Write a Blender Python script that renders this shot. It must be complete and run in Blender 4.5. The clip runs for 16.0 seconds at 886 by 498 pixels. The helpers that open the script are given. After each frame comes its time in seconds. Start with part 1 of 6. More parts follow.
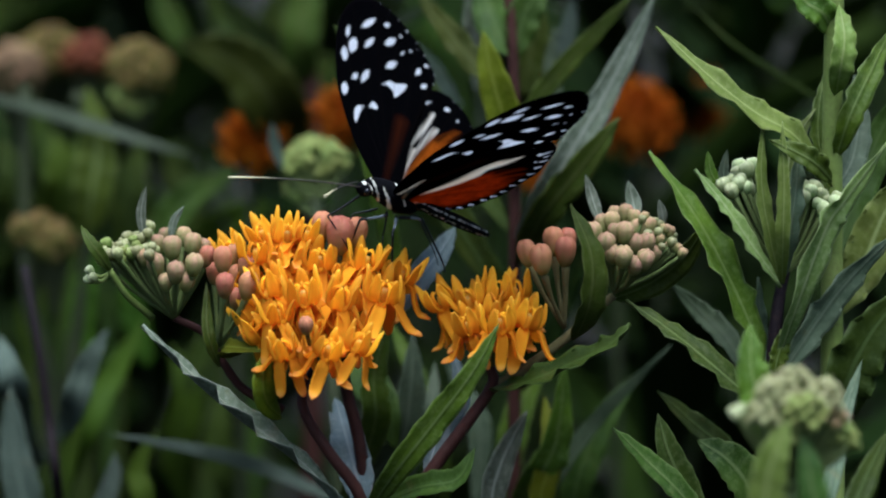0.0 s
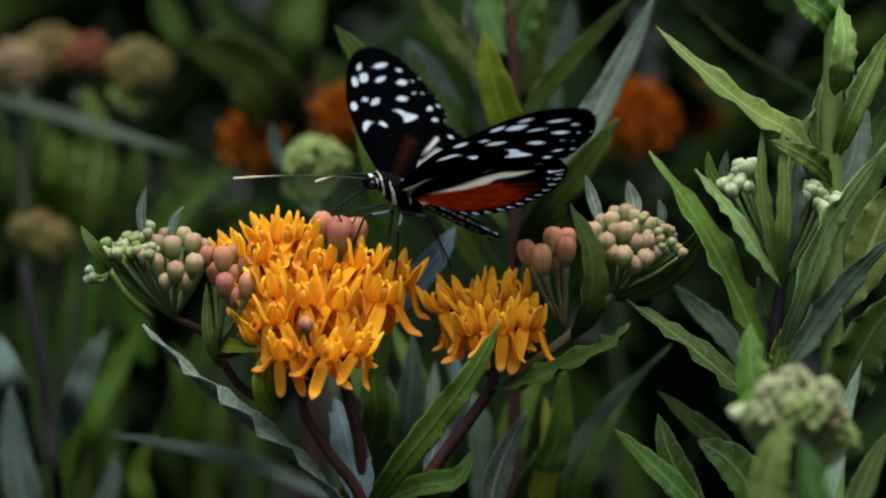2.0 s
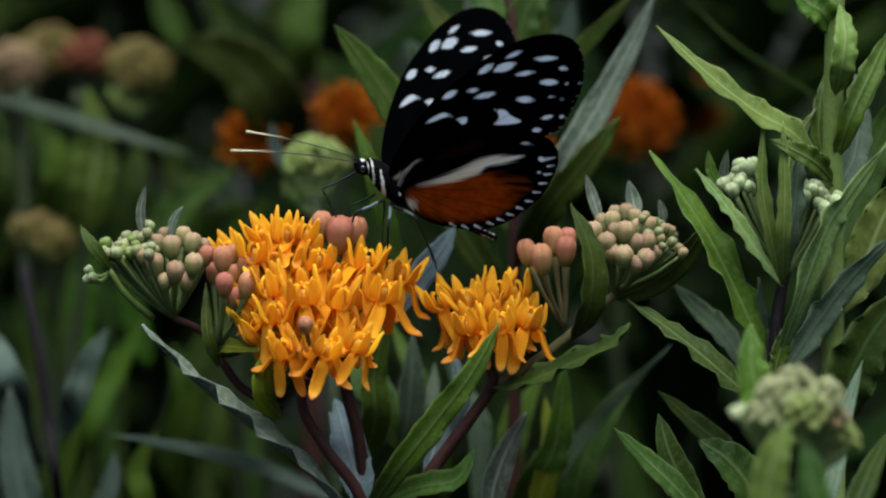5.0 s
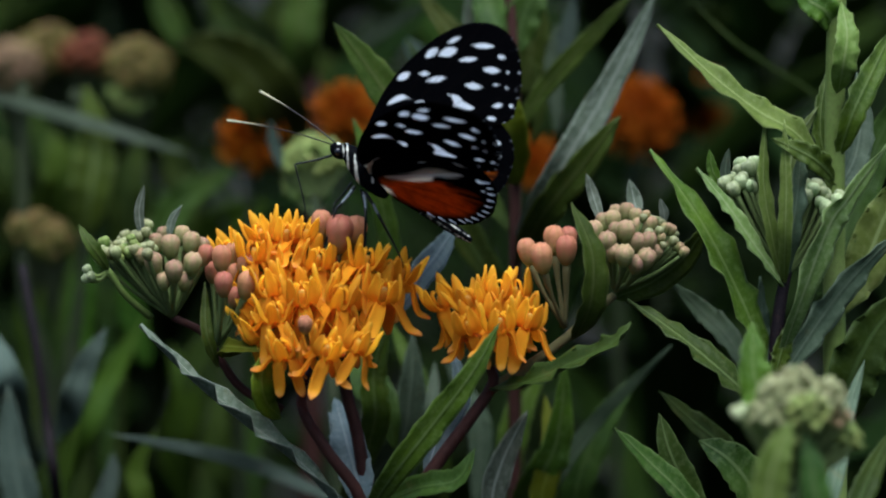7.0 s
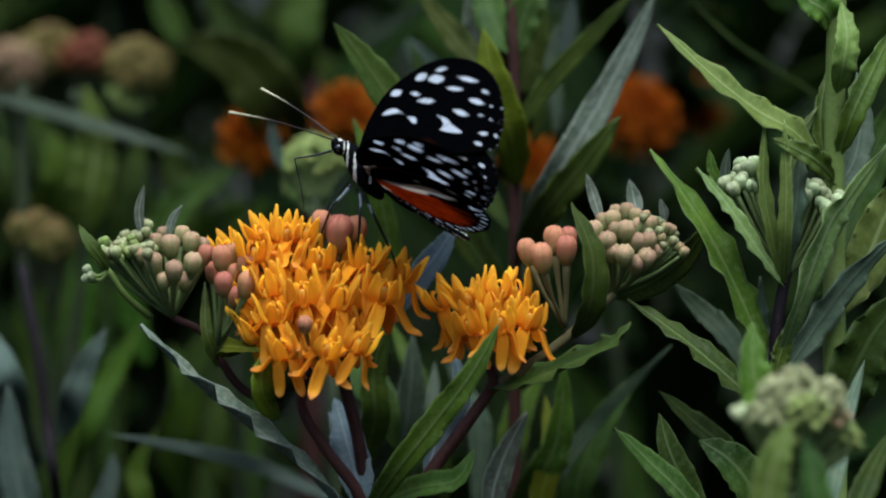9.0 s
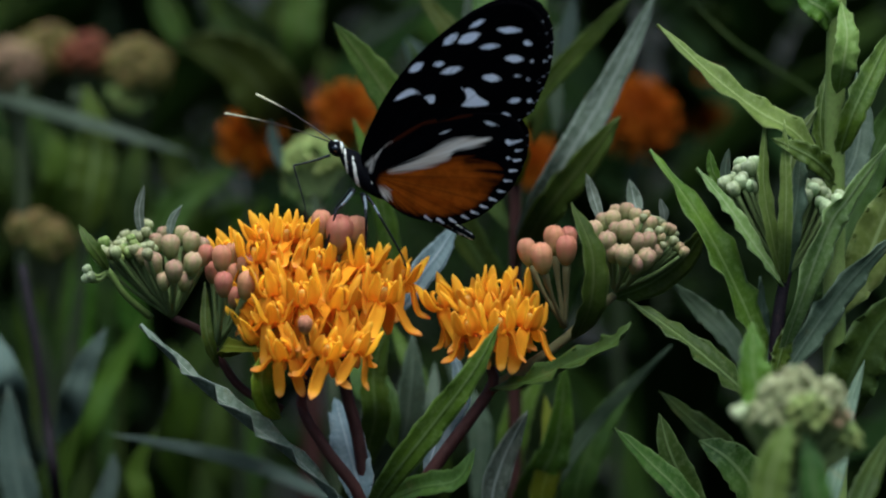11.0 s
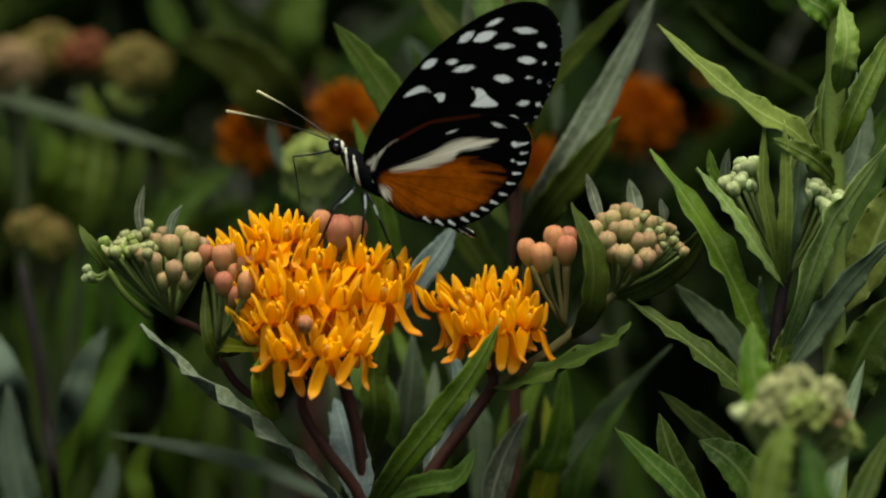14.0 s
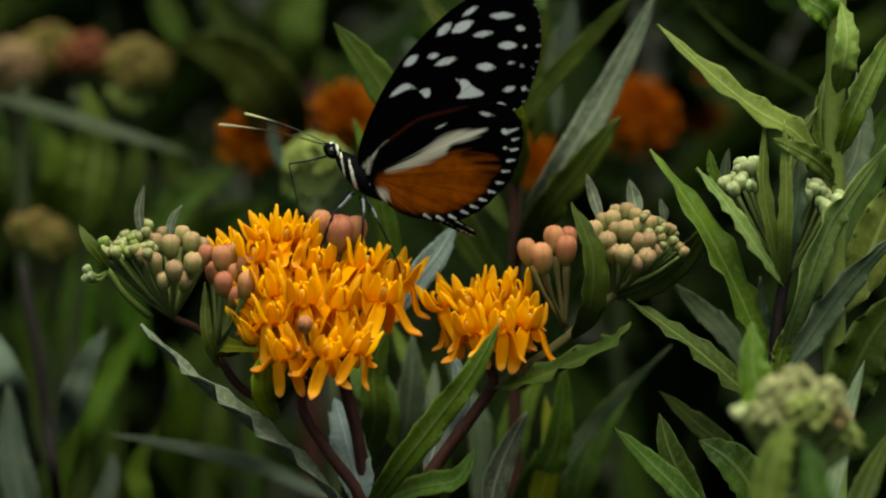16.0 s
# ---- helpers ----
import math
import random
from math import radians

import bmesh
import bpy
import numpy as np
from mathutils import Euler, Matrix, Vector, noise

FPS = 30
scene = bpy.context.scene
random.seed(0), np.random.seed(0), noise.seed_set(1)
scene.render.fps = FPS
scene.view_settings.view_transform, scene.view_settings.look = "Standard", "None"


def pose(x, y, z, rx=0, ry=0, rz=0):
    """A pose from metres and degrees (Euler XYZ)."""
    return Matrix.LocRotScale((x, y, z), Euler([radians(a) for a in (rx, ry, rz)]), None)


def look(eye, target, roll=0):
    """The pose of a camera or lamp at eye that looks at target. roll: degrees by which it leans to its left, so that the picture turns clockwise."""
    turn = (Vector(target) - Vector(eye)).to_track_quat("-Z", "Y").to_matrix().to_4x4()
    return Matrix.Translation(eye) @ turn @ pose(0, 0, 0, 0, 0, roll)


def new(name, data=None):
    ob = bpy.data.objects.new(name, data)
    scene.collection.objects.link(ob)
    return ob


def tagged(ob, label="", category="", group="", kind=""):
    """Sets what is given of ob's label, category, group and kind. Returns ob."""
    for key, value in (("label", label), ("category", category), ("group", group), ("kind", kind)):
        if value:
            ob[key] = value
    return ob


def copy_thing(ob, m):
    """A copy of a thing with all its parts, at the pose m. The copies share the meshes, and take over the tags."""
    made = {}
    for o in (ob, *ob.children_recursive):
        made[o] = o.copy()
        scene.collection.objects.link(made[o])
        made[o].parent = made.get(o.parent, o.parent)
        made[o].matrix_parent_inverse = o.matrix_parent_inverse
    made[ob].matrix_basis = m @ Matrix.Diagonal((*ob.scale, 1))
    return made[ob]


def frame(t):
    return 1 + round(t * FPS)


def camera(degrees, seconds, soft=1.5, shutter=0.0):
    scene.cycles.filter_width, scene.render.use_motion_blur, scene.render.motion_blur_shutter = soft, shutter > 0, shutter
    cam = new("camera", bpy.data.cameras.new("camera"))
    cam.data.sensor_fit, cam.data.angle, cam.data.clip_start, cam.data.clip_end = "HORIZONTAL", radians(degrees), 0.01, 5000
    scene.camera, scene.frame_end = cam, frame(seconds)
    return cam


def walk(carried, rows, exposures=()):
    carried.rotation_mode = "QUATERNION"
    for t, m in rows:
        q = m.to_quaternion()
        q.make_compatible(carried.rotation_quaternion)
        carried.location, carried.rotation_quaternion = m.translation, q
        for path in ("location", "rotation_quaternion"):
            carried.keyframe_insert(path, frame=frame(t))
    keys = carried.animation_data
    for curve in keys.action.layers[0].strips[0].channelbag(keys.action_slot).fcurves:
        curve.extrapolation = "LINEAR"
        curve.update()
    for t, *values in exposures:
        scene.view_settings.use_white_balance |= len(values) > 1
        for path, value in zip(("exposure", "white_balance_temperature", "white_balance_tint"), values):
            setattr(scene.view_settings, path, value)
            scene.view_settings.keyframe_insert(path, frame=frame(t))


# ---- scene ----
from collections import defaultdict

# ---- camera and its way: a tripod that slides 4 mm nearer between two takes of the wings ----
cam = camera(14, 16.0, soft=2.2)
cam.data.dof.use_dof = True
cam.data.dof.focus_distance = 0.68
cam.data.dof.aperture_fstop = 12.0
EYE = Vector((0.0, -0.6734, 0.6746))
VIEW = Vector((0.0, 0.99027, -0.13917))
LATE = look(EYE, EYE + VIEW)
EARLY = Matrix.Translation(-0.0042 * VIEW) @ LATE @ pose(0, 0, 0, 0.017, 0, 0)
walk(cam, [(0.0, EARLY), (2.0, EARLY), (4.3, EARLY), (6.2, LATE), (9.0, LATE), (16.0, LATE)], exposures=[(0.0, 2.28, 5350, 7), (0.5, 2.22, 5250, 3), (1.5, 2.13, 5550, 2), (4.3, 2.12, 5750, 0), (6.2, 2.1, 5350, 4), (9.2, 2.1, 5350, 4), (11.2, 2.08, 5250, 2), (12.0, 2.04, 5750, 1), (13.0, 2.03, 6600, -4), (14.0, 2.02, 7200, -9), (16.0, 2.02, 7450, -12)])

# ---- sky and sun: a bright overcast ----
SUN_UP, SUN_TURN = radians(73), radians(12)
world = bpy.data.worlds.new("overcast_sky")
scene.world = world
world.use_nodes = True
wn = world.node_tree.nodes
sky = wn.new("ShaderNodeTexSky")
sky.sky_type = 'NISHITA'
sky.sun_disc = False
sky.sun_elevation, sky.sun_rotation = SUN_UP, radians(180) + SUN_TURN
sky.dust_density = 4.0
world.node_tree.links.new(sky.outputs[0], wn["Background"].inputs[0])
wn["Background"].inputs[1].default_value = 0.04
sun = new("sun", bpy.data.lights.new("sun", 'SUN'))
sun.data.energy, sun.data.angle, sun.data.color = 1.5, radians(60), (1.0, 0.96, 0.88)
SUN_WAY = Vector((math.sin(SUN_TURN) * math.cos(SUN_UP), -math.cos(SUN_TURN) * math.cos(SUN_UP), math.sin(SUN_UP)))
sun.matrix_world = look(SUN_WAY * 5, (0, 0, 0))


# ---- materials ----
class Nodes:
    """A node material under construction."""

    def __init__(self, name):
        self.mat = bpy.data.materials.new(name)
        self.mat.use_nodes = True
        self.tree = self.mat.node_tree
        self.bsdf = self.tree.nodes["Principled BSDF"]
        self.out = self.tree.nodes["Material Output"]

    def add(self, kind, **values):
        n = self.tree.nodes.new("ShaderNode" + kind)
        for k, v in values.items():
            n.inputs[k.replace("_", " ")].default_value = v
        return n

    def link(self, a, b):
        self.tree.links.new(a, b)

    def noise(self, scale, detail=4.0, rough=0.6, space="Object"):
        co = self.add("TexCoord")
        n = self.add("TexNoise", Scale=scale, Detail=detail, Roughness=rough)
        self.link(co.outputs[space], n.inputs["Vector"])
        return n.outputs["Fac"]

    def attr(self, name):
        n = self.add("Attribute")
        n.attribute_name = name
        return n.outputs["Fac"]

    def span(self, value, a, b, c=0.0, d=1.0):
        n = self.add("MapRange")
        n.inputs[1].default_value, n.inputs[2].default_value = a, b
        n.inputs[3].default_value, n.inputs[4].default_value = c, d
        self.link(value, n.inputs[0])
        return n.outputs[0]

    def math(self, op, a, b=None):
        n = self.add("Math")
        n.operation = op
        for i, v in enumerate((a, b)):
            if v is None:
                continue
            if isinstance(v, (int, float)):
                n.inputs[i].default_value = v
            else:
                self.link(v, n.inputs[i])
        return n.outputs[0]

    def mix(self, fac, a, b, blend='MIX'):
        n = self.add("Mix")
        n.data_type, n.blend_type = 'RGBA', blend
        for i, v in ((0, fac), (6, a), (7, b)):
            if isinstance(v, (int, float)):
                n.inputs[i].default_value = v
            elif isinstance(v, tuple):
                n.inputs[i].default_value = (*v, 1.0)
            else:
                self.link(v, n.inputs[i])
        return n.outputs[2]

    def random(self):
        return self.add("ObjectInfo").outputs["Random"]

    def finish(self, colour, rough=0.5, bump=None, strength=0.3, dist=0.0002, spec=0.4, glow=0.0, ior=1.45):
        b = self.bsdf
        b.inputs["IOR"].default_value = ior
        if isinstance(colour, tuple):
            b.inputs["Base Color"].default_value = (*colour, 1.0)
        else:
            self.link(colour, b.inputs["Base Color"])
        if isinstance(rough, (int, float)):
            b.inputs["Roughness"].default_value = rough
        else:
            self.link(rough, b.inputs["Roughness"])
        b.inputs["Specular IOR Level"].default_value = spec
        if bump is not None:
            n = self.add("Bump", Strength=strength, Distance=dist)
            self.link(bump, n.inputs["Height"])
            self.link(n.outputs[0], b.inputs["Normal"])
        if glow:
            t = self.add("BsdfTranslucent")
            self.link(colour, t.inputs["Color"])
            m = self.add("MixShader")
            m.inputs[0].default_value = glow
            self.link(b.outputs[0], m.inputs[1])
            self.link(t.outputs[0], m.inputs[2])
            self.link(m.outputs[0], self.out.inputs["Surface"])
        return self.mat


def leaf_material(name, dark, light, rib, rough=0.42, thin=0.25, spec=0.35):
    n = Nodes(name)
    across, along = n.attr("across"), n.attr("along")
    side = n.math('ABSOLUTE', across)
    base = n.mix(n.span(n.noise(90), 0.3, 0.7), dark, light)
    base = n.mix(n.math('MULTIPLY', n.span(n.noise(900, 3), 0.45, 0.75), 0.35), base, rib)
    base = n.mix(n.math('MULTIPLY', n.span(n.noise(230, 5), 0.62, 0.74), 0.3), base, (0.11, 0.09, 0.03))
    hsv = n.add("HueSaturation")
    n.link(n.span(n.random(), 0, 1, 0.475, 0.515), hsv.inputs["Hue"])
    n.link(n.span(n.random(), 0, 1, 0.7, 1.25), hsv.inputs["Value"])
    n.link(base, hsv.inputs["Color"])
    # side veins that run forward from the midrib, one every 2.2 mm
    ph = n.math('SUBTRACT', n.math('MULTIPLY', along, 2850.0), n.math('MULTIPLY', side, 5.0))
    vein = n.span(n.math('SINE', ph), 0.86, 1.0)
    mid = n.span(side, 0.05, 0.12, 1.0, 0.0)
    col = n.mix(n.math('MULTIPLY', vein, 0.05), hsv.outputs[0], rib)
    col = n.mix(n.math('MULTIPLY', mid, 0.55), col, rib)
    rim = n.span(n.math('ADD', side, n.span(n.noise(600), 0.3, 0.7, -0.05, 0.05)), 0.9, 0.99)
    col = n.mix(n.math('MULTIPLY', rim, 0.45), col, rib)
    high = n.math('ADD', n.math('MULTIPLY', n.math('SUBTRACT', 1.0, vein), 0.14), n.math('MULTIPLY', n.noise(1500, 2), 0.5))
    high = n.math('SUBTRACT', high, mid)
    return n.finish(col, n.span(n.noise(400), 0.3, 0.7, rough - 0.08, rough + 0.12), high, 0.4, 0.00025, spec, thin)


LEAF = leaf_material("green_leaf", (0.031, 0.061, 0.005), (0.079, 0.131, 0.009), (0.165, 0.21, 0.07), spec=0.14)
LEAF_PALE = leaf_material("grey_green_leaf_back", (0.033, 0.05, 0.026), (0.066, 0.09, 0.05), (0.13, 0.155, 0.1), 0.55, 0.15, 0.2)
LEAF_YELLOW = leaf_material("yellow_green_leaf", (0.06, 0.08, 0.003), (0.112, 0.136, 0.005), (0.17, 0.19, 0.03), 0.5, 0.35, 0.08)
LEAF_DARK = leaf_material("deep_green_leaf", (0.013, 0.026, 0.003), (0.034, 0.056, 0.005), (0.06, 0.09, 0.025), 0.55, 0.2, 0.12)
LEAF_BLUE = leaf_material("waxy_blue_green_leaf", (0.06, 0.085, 0.083), (0.13, 0.17, 0.165), (0.26, 0.29, 0.28), 0.5, 0.2)
LEAF_GREY = leaf_material("downy_grey_leaf_back", (0.045, 0.06, 0.036), (0.1, 0.118, 0.078), (0.28, 0.295, 0.24), 0.6, 0.15, 0.15)
LEAF_MID = leaf_material("mid_green_leaf", (0.018, 0.04, 0.006), (0.046, 0.083, 0.011), (0.13, 0.165, 0.06), spec=0.12)
LEAF_DOWNY = leaf_material("downy_light_green_leaf", (0.08, 0.12, 0.026), (0.165, 0.215, 0.055), (0.34, 0.38, 0.19), 0.55, 0.35, 0.2)
LEAF_VIVID = leaf_material("lush_green_leaf", (0.026, 0.058, 0.004), (0.048, 0.094, 0.006), (0.075, 0.12, 0.02), 0.5, 0.3, 0.1)
LEAF_MIST = leaf_material("dull_blue_grey_leaf", (0.032, 0.046, 0.034), (0.066, 0.088, 0.066), (0.1, 0.125, 0.095), 0.6, 0.15, 0.12)
LEAF_FRESH = leaf_material("fresh_light_green_leaf", (0.085, 0.135, 0.018), (0.16, 0.225, 0.04), (0.28, 0.33, 0.12), 0.5, 0.35, 0.2)
LEAF_OLIVE = leaf_material("olive_green_leaf", (0.022, 0.038, 0.004), (0.046, 0.068, 0.007), (0.09, 0.1, 0.03), 0.5, 0.3, 0.12)
LEAF_DIM = leaf_material("dim_grey_leaf", (0.013, 0.021, 0.01), (0.032, 0.044, 0.022), (0.044, 0.056, 0.034), 0.6, 0.12, 0.08)
# the shade deep in the bed is put into these two leaf colours
LEAF_SHADE = leaf_material("shade_tinted_bed_leaf", (0.011, 0.023, 0.003), (0.026, 0.045, 0.005), (0.03, 0.045, 0.012), 0.7, 0.15, 0.03)
LEAF_FAR = leaf_material("deep_shade_tinted_bed_leaf", (0.0042, 0.009, 0.0018), (0.011, 0.02, 0.003), (0.018, 0.03, 0.01), 0.7, 0.1, 0.03)


def stem_material(name, a, b):
    n = Nodes(name)
    col = n.mix(n.span(n.noise(120), 0.3, 0.7), a, b)
    col = n.mix(n.math('MULTIPLY', n.span(n.noise(1400, 2), 0.5, 0.8), 0.4), col, (0.05, 0.028, 0.022))
    return n.finish(col, 0.65, n.noise(1200, 3), 0.4, 0.0002, 0.12)


STEM_PURPLE = stem_material("purple_brown_stem", (0.021, 0.0072, 0.0055), (0.044, 0.017, 0.013))
STEM_GREEN = stem_material("green_stem", (0.06, 0.085, 0.022), (0.12, 0.15, 0.05))
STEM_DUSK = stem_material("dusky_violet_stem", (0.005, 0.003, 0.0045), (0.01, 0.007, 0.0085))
STEM_LIGHT = stem_material("light_green_stem", (0.09, 0.13, 0.025), (0.16, 0.2, 0.055))
# green stem of the plants behind, with their shade put into the colour
STEM_DARK = stem_material("shade_tinted_stem", (0.012, 0.018, 0.007), (0.026, 0.034, 0.013))
STEM_PINK = stem_material("pinkish_green_stem", (0.07, 0.06, 0.022), (0.13, 0.11, 0.045))


def petal_material(name, low, high, tip):
    n = Nodes(name)
    along = n.attr("along")
    col = n.mix(n.span(along, 0.1, 0.75), low, high)
    col = n.mix(n.span(along, 0.75, 1.0, 0.0, 0.8), col, tip)
    hsv = n.add("HueSaturation")
    n.link(n.span(n.random(), 0, 1, 0.488, 0.508), hsv.inputs["Hue"])
    n.link(n.span(n.random(), 0, 1, 0.8, 1.1), hsv.inputs["Value"])
    n.link(n.mix(n.math('MULTIPLY', n.span(n.noise(500), 0.4, 0.7), 0.35), col, low), hsv.inputs["Color"])
    return n.finish(hsv.outputs[0], 0.7, n.noise(1600, 3), 0.3, 0.0002, 0.08, 0.62)


PETAL = petal_material("orange_petal", (0.88, 0.41, 0.012), (0.95, 0.52, 0.028), (0.93, 0.51, 0.16))
HOOD = petal_material("yellow_orange_hood", (0.92, 0.5, 0.012), (0.97, 0.605, 0.03), (0.97, 0.635, 0.085))
COLUMN = petal_material("pale_column", (0.85, 0.45, 0.02), (0.92, 0.56, 0.05), (0.88, 0.68, 0.2))
FAR_ORANGE = petal_material("red_orange_petal", (0.3, 0.075, 0.003), (0.48, 0.14, 0.004), (0.52, 0.18, 0.008))


def bud_material(name, base, body, tip):
    n = Nodes(name)
    along = n.attr("along")
    col = n.mix(n.span(along, 0.05, 0.5), base, body)
    col = n.mix(n.math('MULTIPLY', n.span(along, 0.4, 0.85), n.span(n.noise(420, 4), 0.35, 0.62, 0.25, 1.0)), col, tip)
    col = n.mix(n.math('MULTIPLY', n.span(n.noise(1300, 4), 0.5, 0.75), 0.4), col, base)
    col = n.mix(n.math('MULTIPLY', n.attr("cleft"), 0.2), col, tuple(c * 0.55 for c in body))
    hsv = n.add("HueSaturation")
    n.link(n.span(n.random(), 0, 1, 0.485, 0.512), hsv.inputs["Hue"])
    n.link(n.span(n.random(), 0, 1, 0.8, 1.15), hsv.inputs["Value"])
    n.link(col, hsv.inputs["Color"])
    return n.finish(hsv.outputs[0], 0.6, n.noise(1500, 3), 0.5, 0.0003, 0.2, 0.15)


BUD_PINK = bud_material("salmon_bud", (0.2, 0.18, 0.045), (0.38, 0.165, 0.072), (0.43, 0.145, 0.09))
BUD_GREEN = bud_material("pink_tipped_green_bud", (0.125, 0.165, 0.035), (0.24, 0.217, 0.08), (0.41, 0.205, 0.145))
BUD_PALE = bud_material("pale_green_bud", (0.11, 0.14, 0.035), (0.22, 0.235, 0.085), (0.36, 0.335, 0.19))
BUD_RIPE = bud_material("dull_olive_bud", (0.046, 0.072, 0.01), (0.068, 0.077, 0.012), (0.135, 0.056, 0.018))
BUD_ROSE = bud_material("dusty_rose_bud", (0.08, 0.088, 0.027), (0.125, 0.1, 0.042), (0.18, 0.085, 0.048))
BUD_RED = bud_material("brick_red_bud", (0.055, 0.04, 0.01), (0.1, 0.03, 0.008), (0.12, 0.03, 0.008))
BUD_LIME = bud_material("yellow_green_bud", (0.08, 0.12, 0.02), (0.15, 0.19, 0.042), (0.22, 0.245, 0.075))
BUD_WHITE = bud_material("cream_green_bud", (0.17, 0.24, 0.07), (0.34, 0.4, 0.18), (0.5, 0.51, 0.31))

n = Nodes("dark_soil")
n_col = n.mix(n.span(n.noise(6, 8), 0.35, 0.7), (0.008, 0.006, 0.004), (0.02, 0.015, 0.009))
SOIL = n.finish(n.mix(n.math('MULTIPLY', n.span(n.noise(40, 6), 0.55, 0.7), 0.6), n_col, (0.012, 0.016, 0.006)), 0.95, n.noise(60, 8), 0.8, 0.02)


def wing_material(name, orange, brown):
    n = Nodes(name)
    white, cream, hot, dim = (n.attr(a) for a in ("white", "cream", "orange", "brown"))
    scale = n.noise(5200, 2)
    col = n.mix(n.span(scale, 0.3, 0.7), (0.001, 0.001, 0.0015), (0.003, 0.003, 0.004))
    col = n.mix(n.span(dim, 0.0, 5.0, 0.0, 0.85), col, brown)
    streak = n.mix(n.span(n.noise(420, 3), 0.4, 0.65), orange, tuple(c * 0.7 for c in orange))
    # soft uneven folds that run out from the wing's root
    lines = n.add("CombineXYZ")
    n.link(n.math('MULTIPLY', n.attr("ray"), 17.0), lines.inputs[0])
    n.link(n.math('MULTIPLY', n.attr("reach"), 0.07), lines.inputs[1])
    fold = n.add("TexNoise", Scale=1.0, Detail=3.0, Roughness=0.55)
    n.link(lines.outputs[0], fold.inputs["Vector"])
    fold = fold.outputs["Fac"]
    streak = n.mix(n.span(fold, 0.5, 0.72, 0.0, 0.55), streak, tuple(c * 0.3 for c in orange))
    streak = n.mix(n.span(n.math('ADD', hot, n.span(fold, 0.3, 0.7, 0.4, -0.4)), 0.2, 1.6, 0.6, 0.0), streak, (0.03, 0.006, 0.002))
    col = n.mix(n.span(n.math('ADD', hot, n.span(fold, 0.3, 0.7, 0.35, -0.35)), -0.35, 0.45), col, streak)
    band = n.math('ADD', cream, n.span(fold, 0.35, 0.65, 0.3, -0.3))
    col = n.mix(n.math('MULTIPLY', n.span(band, -0.25, 0.55), 0.95), col, n.mix(n.span(fold, 0.4, 0.65), (0.72, 0.69, 0.63), (0.55, 0.49, 0.4)))
    pale = n.mix(n.span(scale, 0.3, 0.7), (0.63, 0.65, 0.7), (0.74, 0.755, 0.79))
    col = n.mix(n.span(n.math('ADD', white, n.span(n.noise(2200, 2), 0.3, 0.7, -0.1, 0.1)), 0.0, 0.3), col, pale)
    vein = n.attr("vein")
    col = n.mix(n.math('MULTIPLY', vein, 0.3), col, (0.008, 0.006, 0.006))
    high = n.math('ADD', n.math('MULTIPLY', scale, 0.25), n.math('MULTIPLY', vein, 0.4))
    return n.finish(col, 0.95, high, 0.2, 0.0002, 0.0, 0.68, 1.05)


WING = wing_material("black_white_orange_wing", (0.33, 0.078, 0.005), (0.06, 0.013, 0.004))
n = Nodes("black_body_with_white_lines")
n_col = n.mix(n.span(n.noise(2500, 3), 0.35, 0.7), (0.001, 0.001, 0.0015), (0.004, 0.004, 0.005))
n_edge = n.math('ADD', n.attr("white"), n.span(n.noise(1300, 3), 0.3, 0.7, -0.2, 0.14))
BODY = n.finish(n.mix(n.span(n_edge, -0.1, 0.14), n_col, (0.55, 0.53, 0.45)), 0.8, n.noise(3500, 3), 0.6, 0.0002, 0.3, 0.0, 1.12)
n = Nodes("glossy_black_eye")
EYE_MAT = n.finish((0.006, 0.005, 0.006), n.span(n.noise(3000), 0.3, 0.7, 0.12, 0.25), None, spec=0.6)
# on the legs the white attribute is a painted blue-grey highlight, not a marking
n = Nodes("black_leg")
LEG = n.finish(n.mix(n.span(n.attr("white"), -0.1, 0.1), (0.003, 0.003, 0.0045), (0.1, 0.115, 0.125)), 0.42, n.noise(3000), 0.4, 0.0001, 0.2)
n = Nodes("antenna_black_to_cream")
ANTENNA = n.finish(n.mix(n.span(n.attr("along"), 0.58, 0.82), (0.02, 0.014, 0.01), (0.42, 0.38, 0.22)), 0.6, n.noise(3000), 0.3, 0.0001)



# ---- builders ----
def smooth_path(pts, n):
    """n + 1 points of a Catmull-Rom curve through pts."""
    p = [Vector(q) for q in pts]
    p = [2 * p[0] - p[1]] + p + [2 * p[-1] - p[-2]]
    out = []
    for i in range(n + 1):
        s = i / n * (len(p) - 3)
        k = min(int(s), len(p) - 4)
        u = s - k
        a, b, c, d = p[k:k + 4]
        out.append(0.5 * (2 * b + (c - a) * u + (2 * a - 5 * b + 4 * c - d) * u * u + (3 * b - a - 3 * c + d) * u ** 3))
    return out


def mesh_from(name, verts, faces, mat, attrs=None, smooth=True):
    me = bpy.data.meshes.new(name)
    me.from_pydata([tuple(v) for v in verts], [], faces)
    me.materials.append(mat)
    if smooth:
        me.polygons.foreach_set("use_smooth", [True] * len(me.polygons))
    for key, values in (attrs or {}).items():
        me.attributes.new(key, 'FLOAT', 'POINT').data.foreach_set("value", [float(v) for v in values])
    me.update()
    return me


def piece(name, me, parent, m=None, label=""):
    """A mesh as one part under a thing or a part, at the pose m in its parent's space."""
    ob = new(name, me)
    ob.parent = parent
    if m is not None:
        ob.matrix_basis = m
    if label:
        tagged(ob, label)
    return ob


def thing(name, at, label, category, group=""):
    ob = new(name)
    ob.empty_display_size = 0.02
    ob.matrix_basis = Matrix.Translation(at)
    return tagged(ob, label, category, group)


def local(ob, pts):
    inv = ob.matrix_basis.inverted()
    return [inv @ Vector(p) for p in pts]


